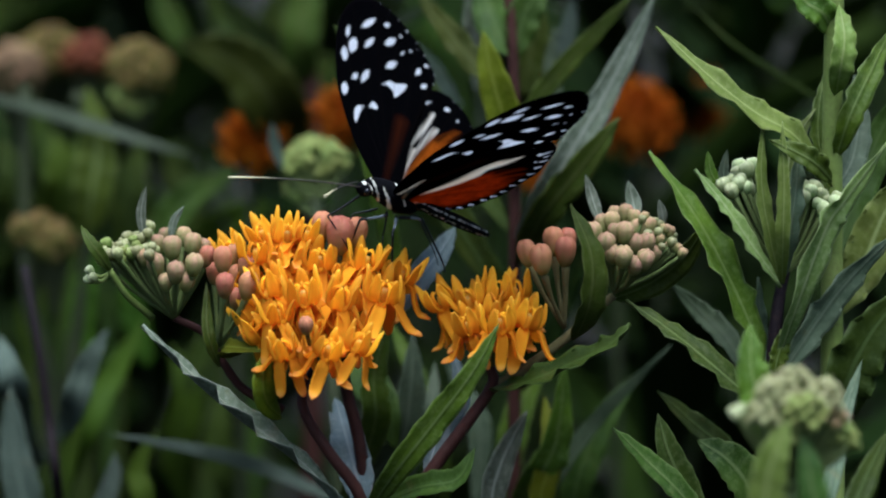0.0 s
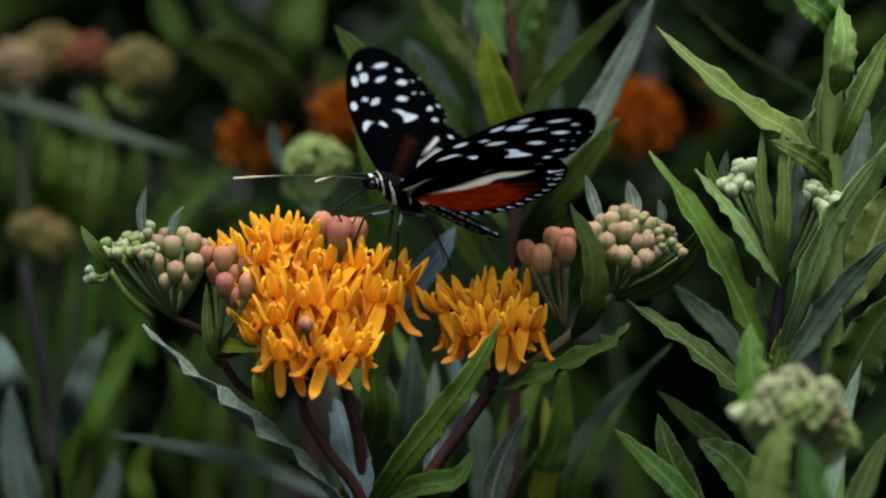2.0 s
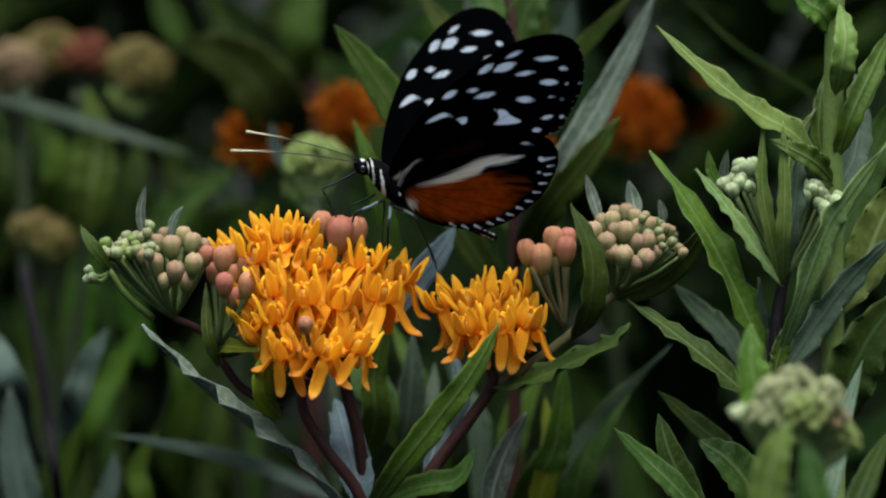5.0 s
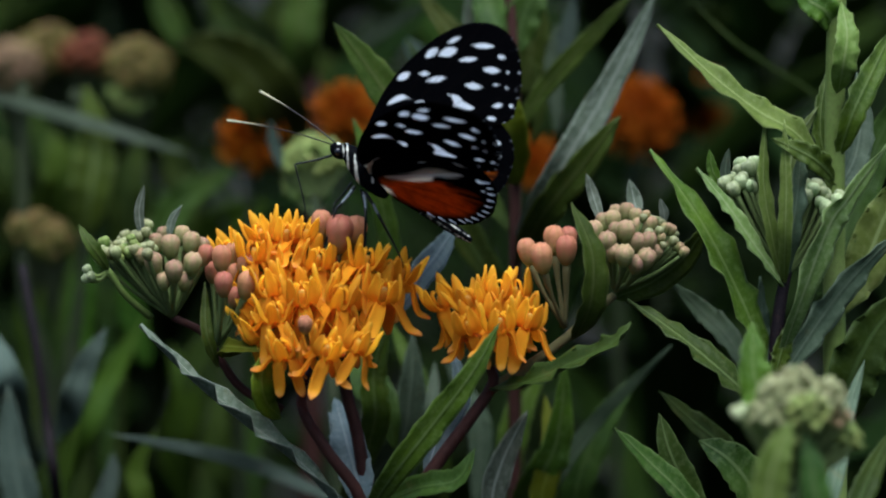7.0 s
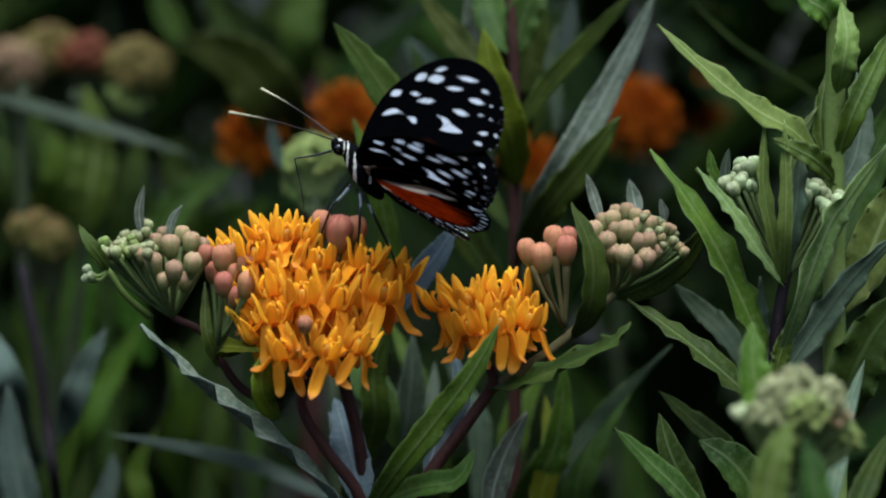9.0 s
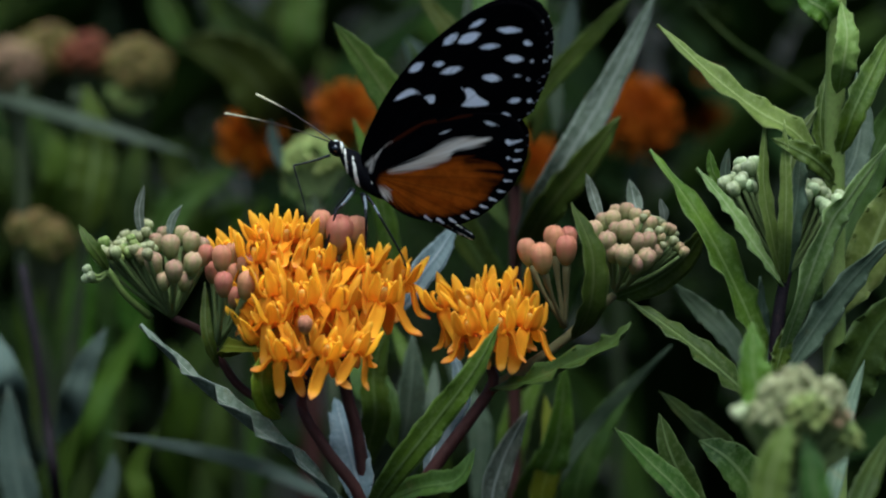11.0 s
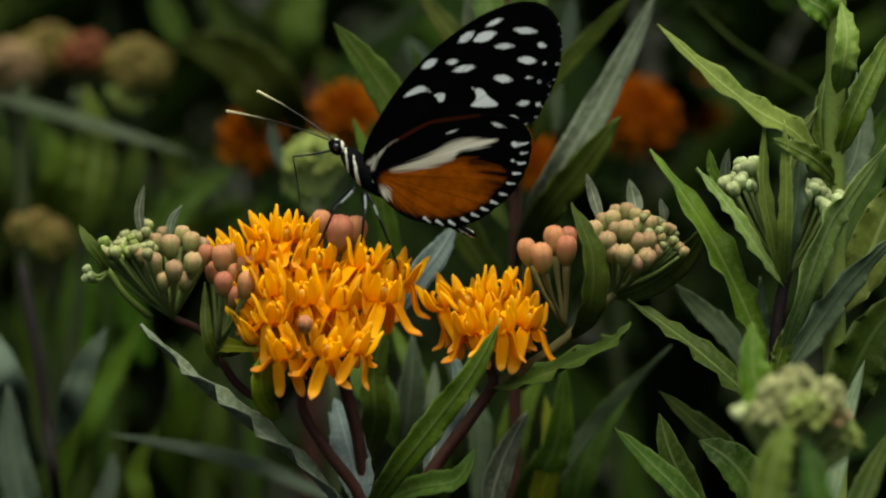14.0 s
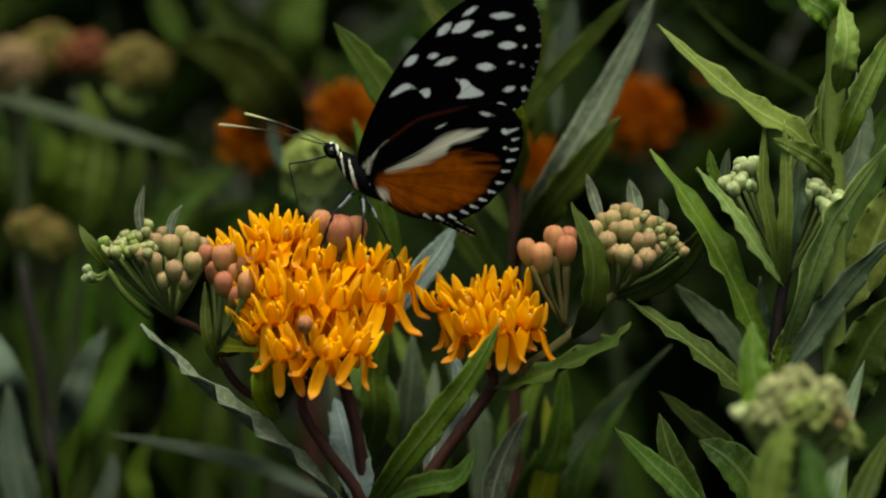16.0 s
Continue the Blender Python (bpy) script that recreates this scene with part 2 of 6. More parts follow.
def tube_data(pts, radii, n=16, sides=8, white=None):
    """Vertices, faces and a 0-to-1 run along a tapered tube with closed ends."""
    path = smooth_path(pts, n)
    r = [radii[0] + (radii[1] - radii[0]) * i / n for i in range(n + 1)] if len(radii) == 2 else \
        [float(np.interp(i / n, np.linspace(0, 1, len(radii)), radii)) for i in range(n + 1)]
    verts, faces, run = [], [], []
    side = (path[1] - path[0]).orthogonal().normalized()
    for i, c in enumerate(path):
        t = (path[min(i + 1, n)] - path[max(i - 1, 0)]).normalized()
        side = (side - t * side.dot(t)).normalized()
        up = t.cross(side)
        for k in range(sides):
            a = 2 * math.pi * k / sides
            verts.append(c + r[i] * (side * math.cos(a) + up * math.sin(a)))
            run.append(i / n)
    for i in range(n):
        for k in range(sides):
            a, b = i * sides + k, i * sides + (k + 1) % sides
            faces.append((a, b, b + sides, a + sides))
    faces.append(tuple(reversed(range(sides))))
    faces.append(tuple(range(n * sides, n * sides + sides)))
    return verts, faces, run


def tube(name, parent, pts, radii, mat, n=16, sides=8, label=""):
    v, f, run = tube_data(local(parent, pts), radii, n, sides)
    return piece(name, mesh_from(name, v, f, mat, {"along": run}), parent, None, label)


def leaf_mesh(pts, width, mat, twist=0.0, fold=0.3, wave=0.06, seed=0, n=18, front=(0, -1, 0.25)):
    """A lance-shaped blade along pts, from its base to its tip: folded at the midrib, wavy at the edge, 0.4 mm thick."""
    rng = random.Random(seed)
    path = smooth_path(pts, n)
    length = sum((path[i + 1] - path[i]).length for i in range(n))
    cs = (-1.0, -0.7, -0.38, -0.1, 0.0, 0.1, 0.38, 0.7, 1.0)
    m = len(cs)
    verts, across, along = [], [], []
    ph1, ph2, f1 = rng.uniform(0, 6), rng.uniform(0, 6), rng.uniform(4, 7)
    turn = rng.uniform(-8, 8)
    rows = []
    for i, c in enumerate(path):
        s = i / n
        t = (path[min(i + 1, n)] - path[max(i - 1, 0)]).normalized()
        side = t.cross(Vector(front)).normalized()
        side = Matrix.Rotation(radians(twist + turn * (s - 0.5) * 2), 3, t) @ side
        up = side.cross(t)
        w = width / 2 * (0.06 + 1.02 * (math.sin(math.pi * s ** 0.85) ** 0.8 if 0 < s < 1 else 0)) * (1 - 0.9 * max(0, s - 0.93) / 0.07)
        edge = width * wave
        row = []
        for q in cs:
            wob = edge * q * q * (math.sin(f1 * 6.28 * s + ph1 + 1.2 * q) + 0.5 * math.sin(f1 * 13.1 * s + ph2) + 0.45 * math.sin(f1 * 21.7 * s + 2.3 * ph1 + 0.9 * q)) * min(1, 4 * s * (1 - s) + 0.1)
            lift = fold * w * abs(q) ** 1.3 + wob
            row.append((c + side * q * w * (1 + 0.05 * math.sin(f1 * 9 * s + ph2) * abs(q)) + up * lift, up, q))
        rows.append(row)
        del row
    for layer in (1, -1):
        s = 0
        for i, row in enumerate(rows):
            for p, up, q in row:
                verts.append(p + up * layer * 0.0002 * (1.3 - abs(q)) + up * layer * 0.00025 * max(0, 1 - abs(q) * 9))
                across.append(q)
                along.append(i / n * length)
    faces = []
    total = (n + 1) * m
    for i in range(n):
        for k in range(m - 1):
            a = i * m + k
            faces.append((a, a + 1, a + m + 1, a + m))
            faces.append((total + a + m, total + a + m + 1, total + a + 1, total + a))
        for k in (0, m - 1):
            a = i * m + k
            f = (a, a + m, total + a + m, total + a)
            faces.append(f if k == 0 else tuple(reversed(f)))
    for i in (0, n):
        for k in range(m - 1):
            a = i * m + k
            f = (a, total + a, total + a + 1, a + 1)
            faces.append(f if i == 0 else tuple(reversed(f)))
    return mesh_from("leaf", verts, faces, mat, {"across": across, "along": along})


SEEDS = iter(range(1, 100000))


def leaf(parent, pts, width, mat=None, twist=0.0, fold=0.3, wave=0.06, label=""):
    return piece("leaf", leaf_mesh(local(parent, pts), width, mat or LEAF, twist, fold, wave, next(SEEDS)), parent, None, label)


def petal_mesh(name, mat, profile, half_width, cup, n=10, point=0.0):
    """A strap petal: profile gives (radius, height) in mm from base to tip."""
    path = smooth_path([(r, 0, z) for r, z in profile], n)
    verts, along, faces = [], [], []
    cs = (-1.0, -0.55, 0.0, 0.55, 1.0)
    for layer in (1, -1):
        for i, c in enumerate(path):
            s = i / n
            t = (path[min(i + 1, n)] - path[max(i - 1, 0)]).normalized()
            out = Vector((0, 1, 0)).cross(t)
            w = half_width * (0.45 + 0.62 * math.sin(math.pi * min(1, s * 0.86 + 0.06))) * (1 if s < 0.85 else math.sqrt(max(0.02, 1 - ((s - 0.85) / 0.155) ** 2))) * (1 - point * s * s)
            for q in cs:
                verts.append((c + Vector((0, q * w, 0)) - out * cup * q * q * w + out * layer * 0.13) * 0.001)
                along.append(s)
    m, total = len(cs), (n + 1) * len(cs)
    for i in range(n):
        for k in range(m - 1):
            a = i * m + k
            faces.append((a, a + 1, a + m + 1, a + m))
            faces.append((total + a + m, total + a + m + 1, total + a + 1, total + a))
        a = i * m
        faces.append((a + m, total + a + m, total + a, a))
        a = i * m + m - 1
        faces.append((a, total + a, total + a + m, a + m))
    a = n * m
    for k in range(m - 1):
        faces.append((a + k, a + k + 1, total + a + k + 1, total + a + k))
    return mesh_from(name, verts, faces, mat, {"along": along})


PETALS = [petal_mesh("petal", PETAL, pr, 1.2, cu, 12) for pr, cu in (
    (((0.8, -0.1), (2.1, -0.7), (2.8, -3.0), (3.5, -5.6), (5.2, -7.0)), 0.32),
    (((0.8, -0.1), (2.4, -0.6), (3.6, -2.6), (5.2, -4.4), (7.4, -4.6)), 0.42),
    (((0.8, -0.1), (1.9, -0.9), (2.3, -3.4), (2.6, -6.2), (3.3, -8.0)), 0.25),
    (((0.8, -0.1), (2.2, -0.7), (3.0, -3.2), (4.4, -5.6), (6.8, -5.9)), 0.5))]
HOODS = [petal_mesh("hood", HOOD, pr, 1.2, -0.55, 11, 0.5) for pr in (
    ((0.7, 0.0), (1.9, 0.9), (2.35, 2.6), (2.4, 4.4), (2.9, 6.0)),
    ((0.7, 0.0), (2.0, 0.9), (2.7, 2.5), (3.3, 4.2), (4.3, 5.7)),
    ((0.7, 0.0), (1.9, 0.9), (2.3, 2.4), (2.1, 4.1), (2.0, 5.5)))]
v_, f_, r_ = tube_data([(0, 0, -0.0011), (0, 0, 0.0006), (0, 0, 0.0017), (0, 0, 0.0024)], (0.0008, 0.0008, 0.0008, 0.0005), 8, 10)
COLUMN_ME = mesh_from("flower", v_, f_, COLUMN, {"along": r_})
v_, f_, r_ = tube_data([(0.0016, 0, 0.001), (0.0015, 0, 0.0028), (0.0009, 0, 0.0036), (0.0003, 0, 0.0034)], (0.00035, 0.0003, 0.00015), 6, 6)
HORN_ME = mesh_from("horn", v_, f_, HOOD, {"along": r_})


def aim(at, axis, spin=0.0, size=1.0):
    """A pose at a place with its z axis along axis."""
    q = Vector((0, 0, 1)).rotation_difference(Vector(axis))
    return Matrix.LocRotScale(at, q, (size, size, size)) @ Matrix.Rotation(spin, 4, 'Z')


def flower(parent, at, axis, size=1.0, seed=0, heart=None):
    """One milkweed flower: five petals that hang back and five upright hoods round a pale column; a thin stalk to heart."""
    rng = random.Random(seed)
    at = local(parent, [at])[0]
    axis = Vector(axis) + Vector((rng.uniform(-.22, .22), rng.uniform(-.2, .1), 0))
    ob = piece("flower", COLUMN_ME, parent, aim(at, axis, rng.uniform(0, 6.28), size))
    wide = rng.choice((0, 0, 1))
    for k in range(5):
        a = k * 2 * math.pi / 5
        tilt = Matrix.Rotation(rng.uniform(-0.22, 0.12), 4, 'Y') @ Matrix.Rotation(rng.uniform(-0.15, 0.15), 4, 'X')
        long = Matrix.Scale(rng.uniform(0.88, 1.08), 4)
        piece("petal", rng.choice(PETALS), ob, Matrix.Rotation(a + rng.uniform(-.14, .14), 4, 'Z') @ tilt @ long)
        tilt = Matrix.Rotation(rng.uniform(-0.1, 0.16), 4, 'Y') @ Matrix.Rotation(rng.uniform(-0.1, 0.1), 4, 'X')
        spin = Matrix.Rotation(a + 0.63 + rng.uniform(-.1, .1), 4, 'Z')
        piece("hood", HOODS[wide if rng.random() < 0.6 else rng.choice((0, 1, 2))], ob, spin @ tilt @ Matrix.Scale(rng.uniform(0.9, 1.08), 4))
        piece("horn", HORN_ME, ob, spin)
    if heart is not None:
        h = local(parent, [heart])[0]
        mid = (at + h) / 2 + Vector((0, 0, 0.002))
        v, f, run = tube_data([h, mid, at], (0.0006, 0.0005), 6, 6)
        piece("pedicel", mesh_from("pedicel", v, f, STEM_GREEN, {"along": run}), parent)
    return ob


def bud_mesh(mat, length=4.6, width=3.6, groove=0.12):
    """A five-lobed barrel of a bud with a dented top; origin at its base."""
    n, sides = 12, 30
    verts, along, clefts, faces = [], [], [], []
    for i in range(n + 1):
        s = i / n
        r = width / 2 * (1 - abs(2 * s * 0.97 - 0.94) ** 2.6) ** 0.5 * (0.66 + 0.42 * min(1, 1.4 * s)) * (1.04 - 0.16 * s * s) if s < 0.99 else width * 0.08
        for k in range(sides):
            a = 2 * math.pi * k / sides
            cleft = (0.5 + 0.5 * math.cos(5 * a)) ** 3
            rr = r * (1 - groove * cleft * (0.25 + 0.75 * s))
            z = s * length - (0.4 * cleft * s ** 5 + (0.22 if i == n else 0.0))
            verts.append((rr * math.cos(a) * 0.001, rr * math.sin(a) * 0.001, z * 0.001))
            along.append(s - 0.25 * cleft * s)
            clefts.append(cleft * min(1, 3 * s))
    for i in range(n):
        for k in range(sides):
            a, b = i * sides + k, i * sides + (k + 1) % sides
            faces.append((a, b, b + sides, a + sides))
    faces.append(tuple(reversed(range(sides))))
    faces.append(tuple(range(n * sides, (n + 1) * sides)))
    return mesh_from("bud", verts, faces, mat, {"along": along, "cleft": clefts})


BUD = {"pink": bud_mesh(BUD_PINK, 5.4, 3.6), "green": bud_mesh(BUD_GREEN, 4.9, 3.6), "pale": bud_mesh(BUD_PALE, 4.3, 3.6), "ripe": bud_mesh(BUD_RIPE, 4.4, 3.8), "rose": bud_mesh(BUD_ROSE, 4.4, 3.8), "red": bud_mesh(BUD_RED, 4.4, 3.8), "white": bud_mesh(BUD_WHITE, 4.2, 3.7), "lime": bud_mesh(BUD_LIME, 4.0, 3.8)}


def bud(parent, kind, top, heart, size=1.0, stalk=STEM_GREEN, lean=0.5):
    """A bud whose middle lies at top, on a stalk that rises from heart."""
    top, heart = local(parent, [top, heart])
    axis = (top - heart).normalized() * (1 - lean) + Vector((0, 0, 1)) * lean
    axis.normalize()
    low = top - axis * 0.0023 * size
    ob = piece("bud", BUD[kind], parent, aim(low, axis, next(SEEDS) * 1.7, size))
    knee = heart.lerp(low, 0.6) - Vector((0, 0, 0.0006))
    v, f, run = tube_data([heart, knee, low + axis * 0.0004], (0.0005, 0.0004, 0.0007 * size), 8, 6)
    piece("pedicel", mesh_from("pedicel", v, f, stalk, {"along": run}), parent)
    return ob


def head_of_buds(parent, kind, centre, heart, radius, count, size, seed, flat=0.7, stalk=STEM_GREEN, span=1.25):
    """A domed umbel: count buds spread evenly over the upper part of a ball round centre."""
    rng = random.Random(seed)
    c, h = Vector(centre), Vector(heart)
    for i in range(count):
        z = 1 - (i + 0.5) / count * span
        a = i * 2.39996 + rng.uniform(-.2, .2)
        rr = math.sqrt(max(0, 1 - z * z))
        p = c + Vector((rr * math.cos(a), rr * math.sin(a), z * flat)) * radius * rng.uniform(0.88, 1.06)
        bud(parent, kind, p, h, size * rng.uniform(0.8, 1.15), stalk, 0.2)



# ---- ground ----
def ground():
    verts, faces = [], []
    ring = [0.0, 0.3, 0.6, 1.0, 1.6, 2.5, 4.0, 7.0, 15.0, 40.0, 150.0, 800.0]
    sides = 40
    for r in ring:
        for k in range(sides):
            a = 2 * math.pi * k / sides
            x, y = r * math.cos(a), r * math.sin(a)
            verts.append((x, y, (noise.noise((x * 3, y * 3, 0)) * 0.02 if r < 10 else 0.0) - 0.01))
    for i in range(len(ring) - 1):
        for k in range(sides):
            a, b = i * sides + k, i * sides + (k + 1) % sides
            faces.append((a, a + sides, b + sides, b))
    ob = new("ground", mesh_from("ground", verts, faces, SOIL))
    tagged(ob, "dark bare soil of a flower bed", "ground", kind="structure")


ground()


# ---- the milkweed in flower, on which the butterfly feeds ----
bloom = thing("milkweed_plant", (0.0, 0.05, 0.0), "flowering milkweed with orange flower heads and salmon buds", "flowering plant", "milkweed plants")
HEART_A, HEART_C, HEART_B = (-0.0243, 0.0089, 0.5570), (0.0090, 0.0028, 0.5569), (-0.0513, 0.0022, 0.5666)
FORK = (-0.0134, 0.0007, 0.5134)
tube("stem", bloom, [(0.004, 0.05, 0), (-0.0105, -0.0037, 0.3381), FORK], (0.0042, 0.0035), STEM_PURPLE, 20, 10)
tube("stem", bloom, [FORK, (-0.0154, -0.0027, 0.5318), (-0.0218, -0.0034, 0.5418), (-0.0269, -0.0001, 0.5504), HEART_A], (0.0013, 0.0009), STEM_PURPLE)
tube("stem", bloom, [FORK, (-0.0148, 0.0072, 0.5308), (-0.0165, 0.0089, 0.5426), (-0.0187, 0.0101, 0.5513), (-0.0200, 0.0115, 0.5609)], (0.0014, 0.0011), STEM_PURPLE)
tube("stem", bloom, [FORK, (-0.0090, -0.0014, 0.5271), (-0.0015, 0.0002, 0.5383), (0.0049, 0.0014, 0.5468), (0.0095, 0.0024, 0.5537), HEART_C], (0.0015, 0.001), STEM_PURPLE)
tube("stem", bloom, [(0.0084, 0.0031, 0.5521), (0.0168, 0.0029, 0.5575), (0.0232, 0.0026, 0.5624), (0.0285, 0.0032, 0.5672), (0.0326, 0.0037, 0.5707)], (0.0011, 0.0008), STEM_PINK)
tube("stem", bloom, [(-0.0305, 0.0017, 0.5489), (-0.0380, 0.0022, 0.5527), (-0.0421, 0.0020, 0.5582), (-0.0455, 0.0027, 0.5635), HEART_B], (0.0009, 0.0007), STEM_PURPLE)

# places of the flowers: the joint between hoods and petals
for i, (at, ax, sz) in enumerate((
        ((-0.0338, 0.0040, 0.5811), (-0.25, -0.1, 1), 0.95), ((-0.0298, 0.0030, 0.5810), (0.08, -0.1, 1), 0.95), ((-0.0398, 0.0080, 0.5773), (-0.45, 0, 1), 0.95), ((-0.0356, 0.0020, 0.5776), (-0.2, -0.15, 1), 1),
        ((-0.0261, 0.0010, 0.5815), (0.02, -0.05, 1), 0.85), ((-0.0239, -0.0020, 0.5769), (0.05, -0.25, 1), 1), ((-0.0150, -0.0010, 0.5765), (0.12, -0.2, 1), 1.05), ((-0.0084, 0.0030, 0.5734), (0.38, -0.1, 1), 1),
        ((-0.0320, -0.0050, 0.5721), (-0.1, -0.2, 1), 1.05), ((-0.0258, -0.0090, 0.5711), (-0.08, -0.25, 1), 1.1), ((-0.0197, -0.0100, 0.5707), (0.08, -0.2, 1), 1.1), ((-0.0115, -0.0040, 0.5708), (0.1, -0.15, 1), 1.1),
        ((-0.0311, -0.0090, 0.5677), (-0.05, -0.25, 1), 1), ((-0.0359, -0.0010, 0.5663), (-0.75, -0.1, 1), 0.95), ((-0.0296, -0.0130, 0.5617), (-0.1, -0.25, 1), 0.95), ((-0.0216, -0.0170, 0.5625), (0.05, -0.35, 1), 0.93),
        ((-0.0163, -0.0140, 0.5629), (0.3, -0.2, 1), 0.97), ((-0.0369, 0.0030, 0.5700), (-0.4, 0, 1), 0.95), ((-0.0283, 0.0010, 0.5757), (0, -0.1, 1), 0.95), ((-0.0187, 0.0000, 0.5742), (0.1, -0.1, 1), 0.95),
        ((-0.0145, 0.0000, 0.5683), (0.25, -0.1, 1), 0.95), ((-0.0340, -0.0040, 0.5636), (-0.5, -0.15, 1), 0.95), ((-0.0248, -0.0080, 0.5653), (0, -0.2, 1), 0.9), ((-0.0185, -0.0080, 0.5659), (0.15, -0.2, 1), 0.9),
        ((-0.0281, -0.0040, 0.5668), (0, -0.15, 1), 0.9), ((-0.0229, 0.0000, 0.5721), (0, 0, 1), 0.95), ((-0.0318, 0.0080, 0.5752), (-0.1, 0.1, 1), 0.95), ((-0.0179, 0.0090, 0.5772), (0.1, 0.2, 1), 0.9),
        ((-0.0109, 0.0090, 0.5734), (0.3, 0.2, 1), 0.9), ((-0.0356, 0.0090, 0.5729), (-0.3, 0.2, 1), 0.9), ((-0.0270, -0.0060, 0.5629), (0, -0.2, 1), 0.85))):
    flower(bloom, at, ax, sz, 100 + i, HEART_A)
for i, (at, ax, sz) in enumerate((
        ((0.0005, 0.0030, 0.5686), (-0.4, -0.05, 1), 1), ((0.0051, -0.0010, 0.5689), (-0.1, -0.15, 1), 1), ((0.0097, 0.0020, 0.5702), (0, -0.05, 1), 1), ((0.0137, 0.0030, 0.5700), (0.12, -0.05, 1), 0.98),
        ((0.0106, -0.0090, 0.5660), (0.02, -0.2, 1), 1), ((0.0156, -0.0040, 0.5659), (0.38, -0.1, 1), 1.05), ((0.0053, -0.0050, 0.5649), (-0.12, -0.2, 1), 0.98), ((0.0082, 0.0000, 0.5676), (0, -0.1, 1), 0.9),
        ((0.0131, 0.0000, 0.5670), (0.15, -0.1, 1), 0.92), ((0.0022, 0.0050, 0.5656), (-0.3, 0.1, 1), 0.9), ((0.0112, 0.0090, 0.5665), (0.1, 0.3, 1), 0.9), ((0.0066, 0.0100, 0.5675), (-0.1, 0.3, 1), 0.9))):
    flower(bloom, at, ax, sz, 200 + i, HEART_C)
# salmon buds on top of the flower heads and in front
for at, s in (((-0.0230, 0.0020, 0.5839), 1.15), ((-0.0196, 0.0000, 0.5823), 1.5), ((-0.0166, 0.0050, 0.5821), 1.25), ((-0.0253, -0.0190, 0.5683), 0.8)):
    bud(bloom, "pink", at, HEART_A, s, STEM_PINK)
# the umbel of buds beside the large flower head
for at, kind, s in (((-0.0449, -0.0002, 0.5785), "pink", 0.85), ((-0.0416, -0.0023, 0.5781), "pink", 1.05), ((-0.0376, 0.0015, 0.5764), "pink", 0.9), ((-0.0410, -0.0069, 0.5739), "pink", 1.0), ((-0.0368, -0.0049, 0.5735), "pink", 1.1),
                    ((-0.0478, 0.0041, 0.5804), "green", 1.0), ((-0.0513, 0.0000, 0.5803), "green", 1.05), ((-0.0471, -0.0024, 0.5774), "green", 1.0), ((-0.0542, -0.0044, 0.5777), "green", 1.0), ((-0.0502, -0.0065, 0.5765), "green", 1.0),
                    ((-0.0544, 0.0041, 0.5804), "green", 0.85), ((-0.0500, 0.0077, 0.5774), "green", 0.9), ((-0.0532, 0.0083, 0.5813), "green", 0.8), ((-0.0496, 0.0063, 0.5816), "green", 0.85), ((-0.0460, 0.0060, 0.5793), "green", 0.9), ((-0.0565, -0.0022, 0.5788), "green", 0.75),
                    ((-0.0561, 0.0061, 0.5803), "pale", 0.8), ((-0.0523, -0.0048, 0.5744), "green", 0.8), ((-0.0486, -0.0009, 0.5738), "green", 0.85), ((-0.0437, 0.0033, 0.5747), "pink", 0.85), ((-0.0394, 0.0032, 0.5742), "pink", 0.9), ((-0.0400, 0.0058, 0.5780), "pink", 0.85), ((-0.0392, -0.0013, 0.5706), "pink", 0.85)):
    bud(bloom, kind, at, (-0.0427, 0.0014, 0.5615) if at[0] > -0.0449 else HEART_B, s * 1.0, STEM_GREEN)
rng = random.Random(5)
for i in range(64):
    x, z = rng.uniform(0, 1), rng.uniform(0, 1)
    a, b, c = Vector((-0.0658, 0.0060, 0.5793)), Vector((-0.0561, 0.0064, 0.5823)), Vector((-0.0639, -0.0044, 0.5775))
    bud(bloom, rng.choice(("pale", "pale", "lime")), a + (b - a) * x + (c - a) * z + Vector((0, rng.uniform(-.006, .008), rng.uniform(-.001, .001))), HEART_B, rng.uniform(0.42, 0.68), STEM_GREEN)
# the salmon buds and the umbel of green buds on the side shoot
for at, s in (((0.0160, 0.0018, 0.5788), 1.0), ((0.0186, -0.0043, 0.5784), 1.15), ((0.0211, 0.0041, 0.5806), 1.1), ((0.0232, -0.0001, 0.5793), 1.1), ((0.0239, 0.0081, 0.5803), 0.95)):
    bud(bloom, "pink", at, (0.0231, 0.0019, 0.5647), s * 1.05, STEM_PINK)
HEART_E = (0.0328, 0.0038, 0.5714)
for at, s in (((0.0286, 0.0004, 0.5831), 0.95), ((0.0308, -0.0038, 0.5815), 1.0), ((0.0344, -0.0016, 0.5833), 1.0), ((0.0338, -0.0081, 0.5797), 1.0), ((0.0379, -0.0062, 0.5788), 0.98), ((0.0385, -0.0018, 0.5814), 0.9),
              ((0.0322, 0.0047, 0.5846), 0.9), ((0.0371, 0.0045, 0.5833), 0.85), ((0.0351, 0.0089, 0.5856), 0.85), ((0.0332, 0.0128, 0.5849), 0.8), ((0.0307, 0.0106, 0.5835), 0.85), ((0.0393, 0.0066, 0.5835), 0.8), ((0.0327, 0.0024, 0.5828), 0.85), ((0.0365, -0.0018, 0.5812), 0.9), ((0.0320, -0.0041, 0.5796), 0.85), ((0.0361, -0.0064, 0.5778), 0.9), ((0.0296, 0.0000, 0.5801), 0.8), ((0.0400, -0.0001, 0.5791), 0.75), ((0.0407, 0.0023, 0.5819), 0.7), ((0.0366, 0.0068, 0.5851), 0.75)):
    bud(bloom, "green", at, HEART_E, s * 1.02, STEM_GREEN)
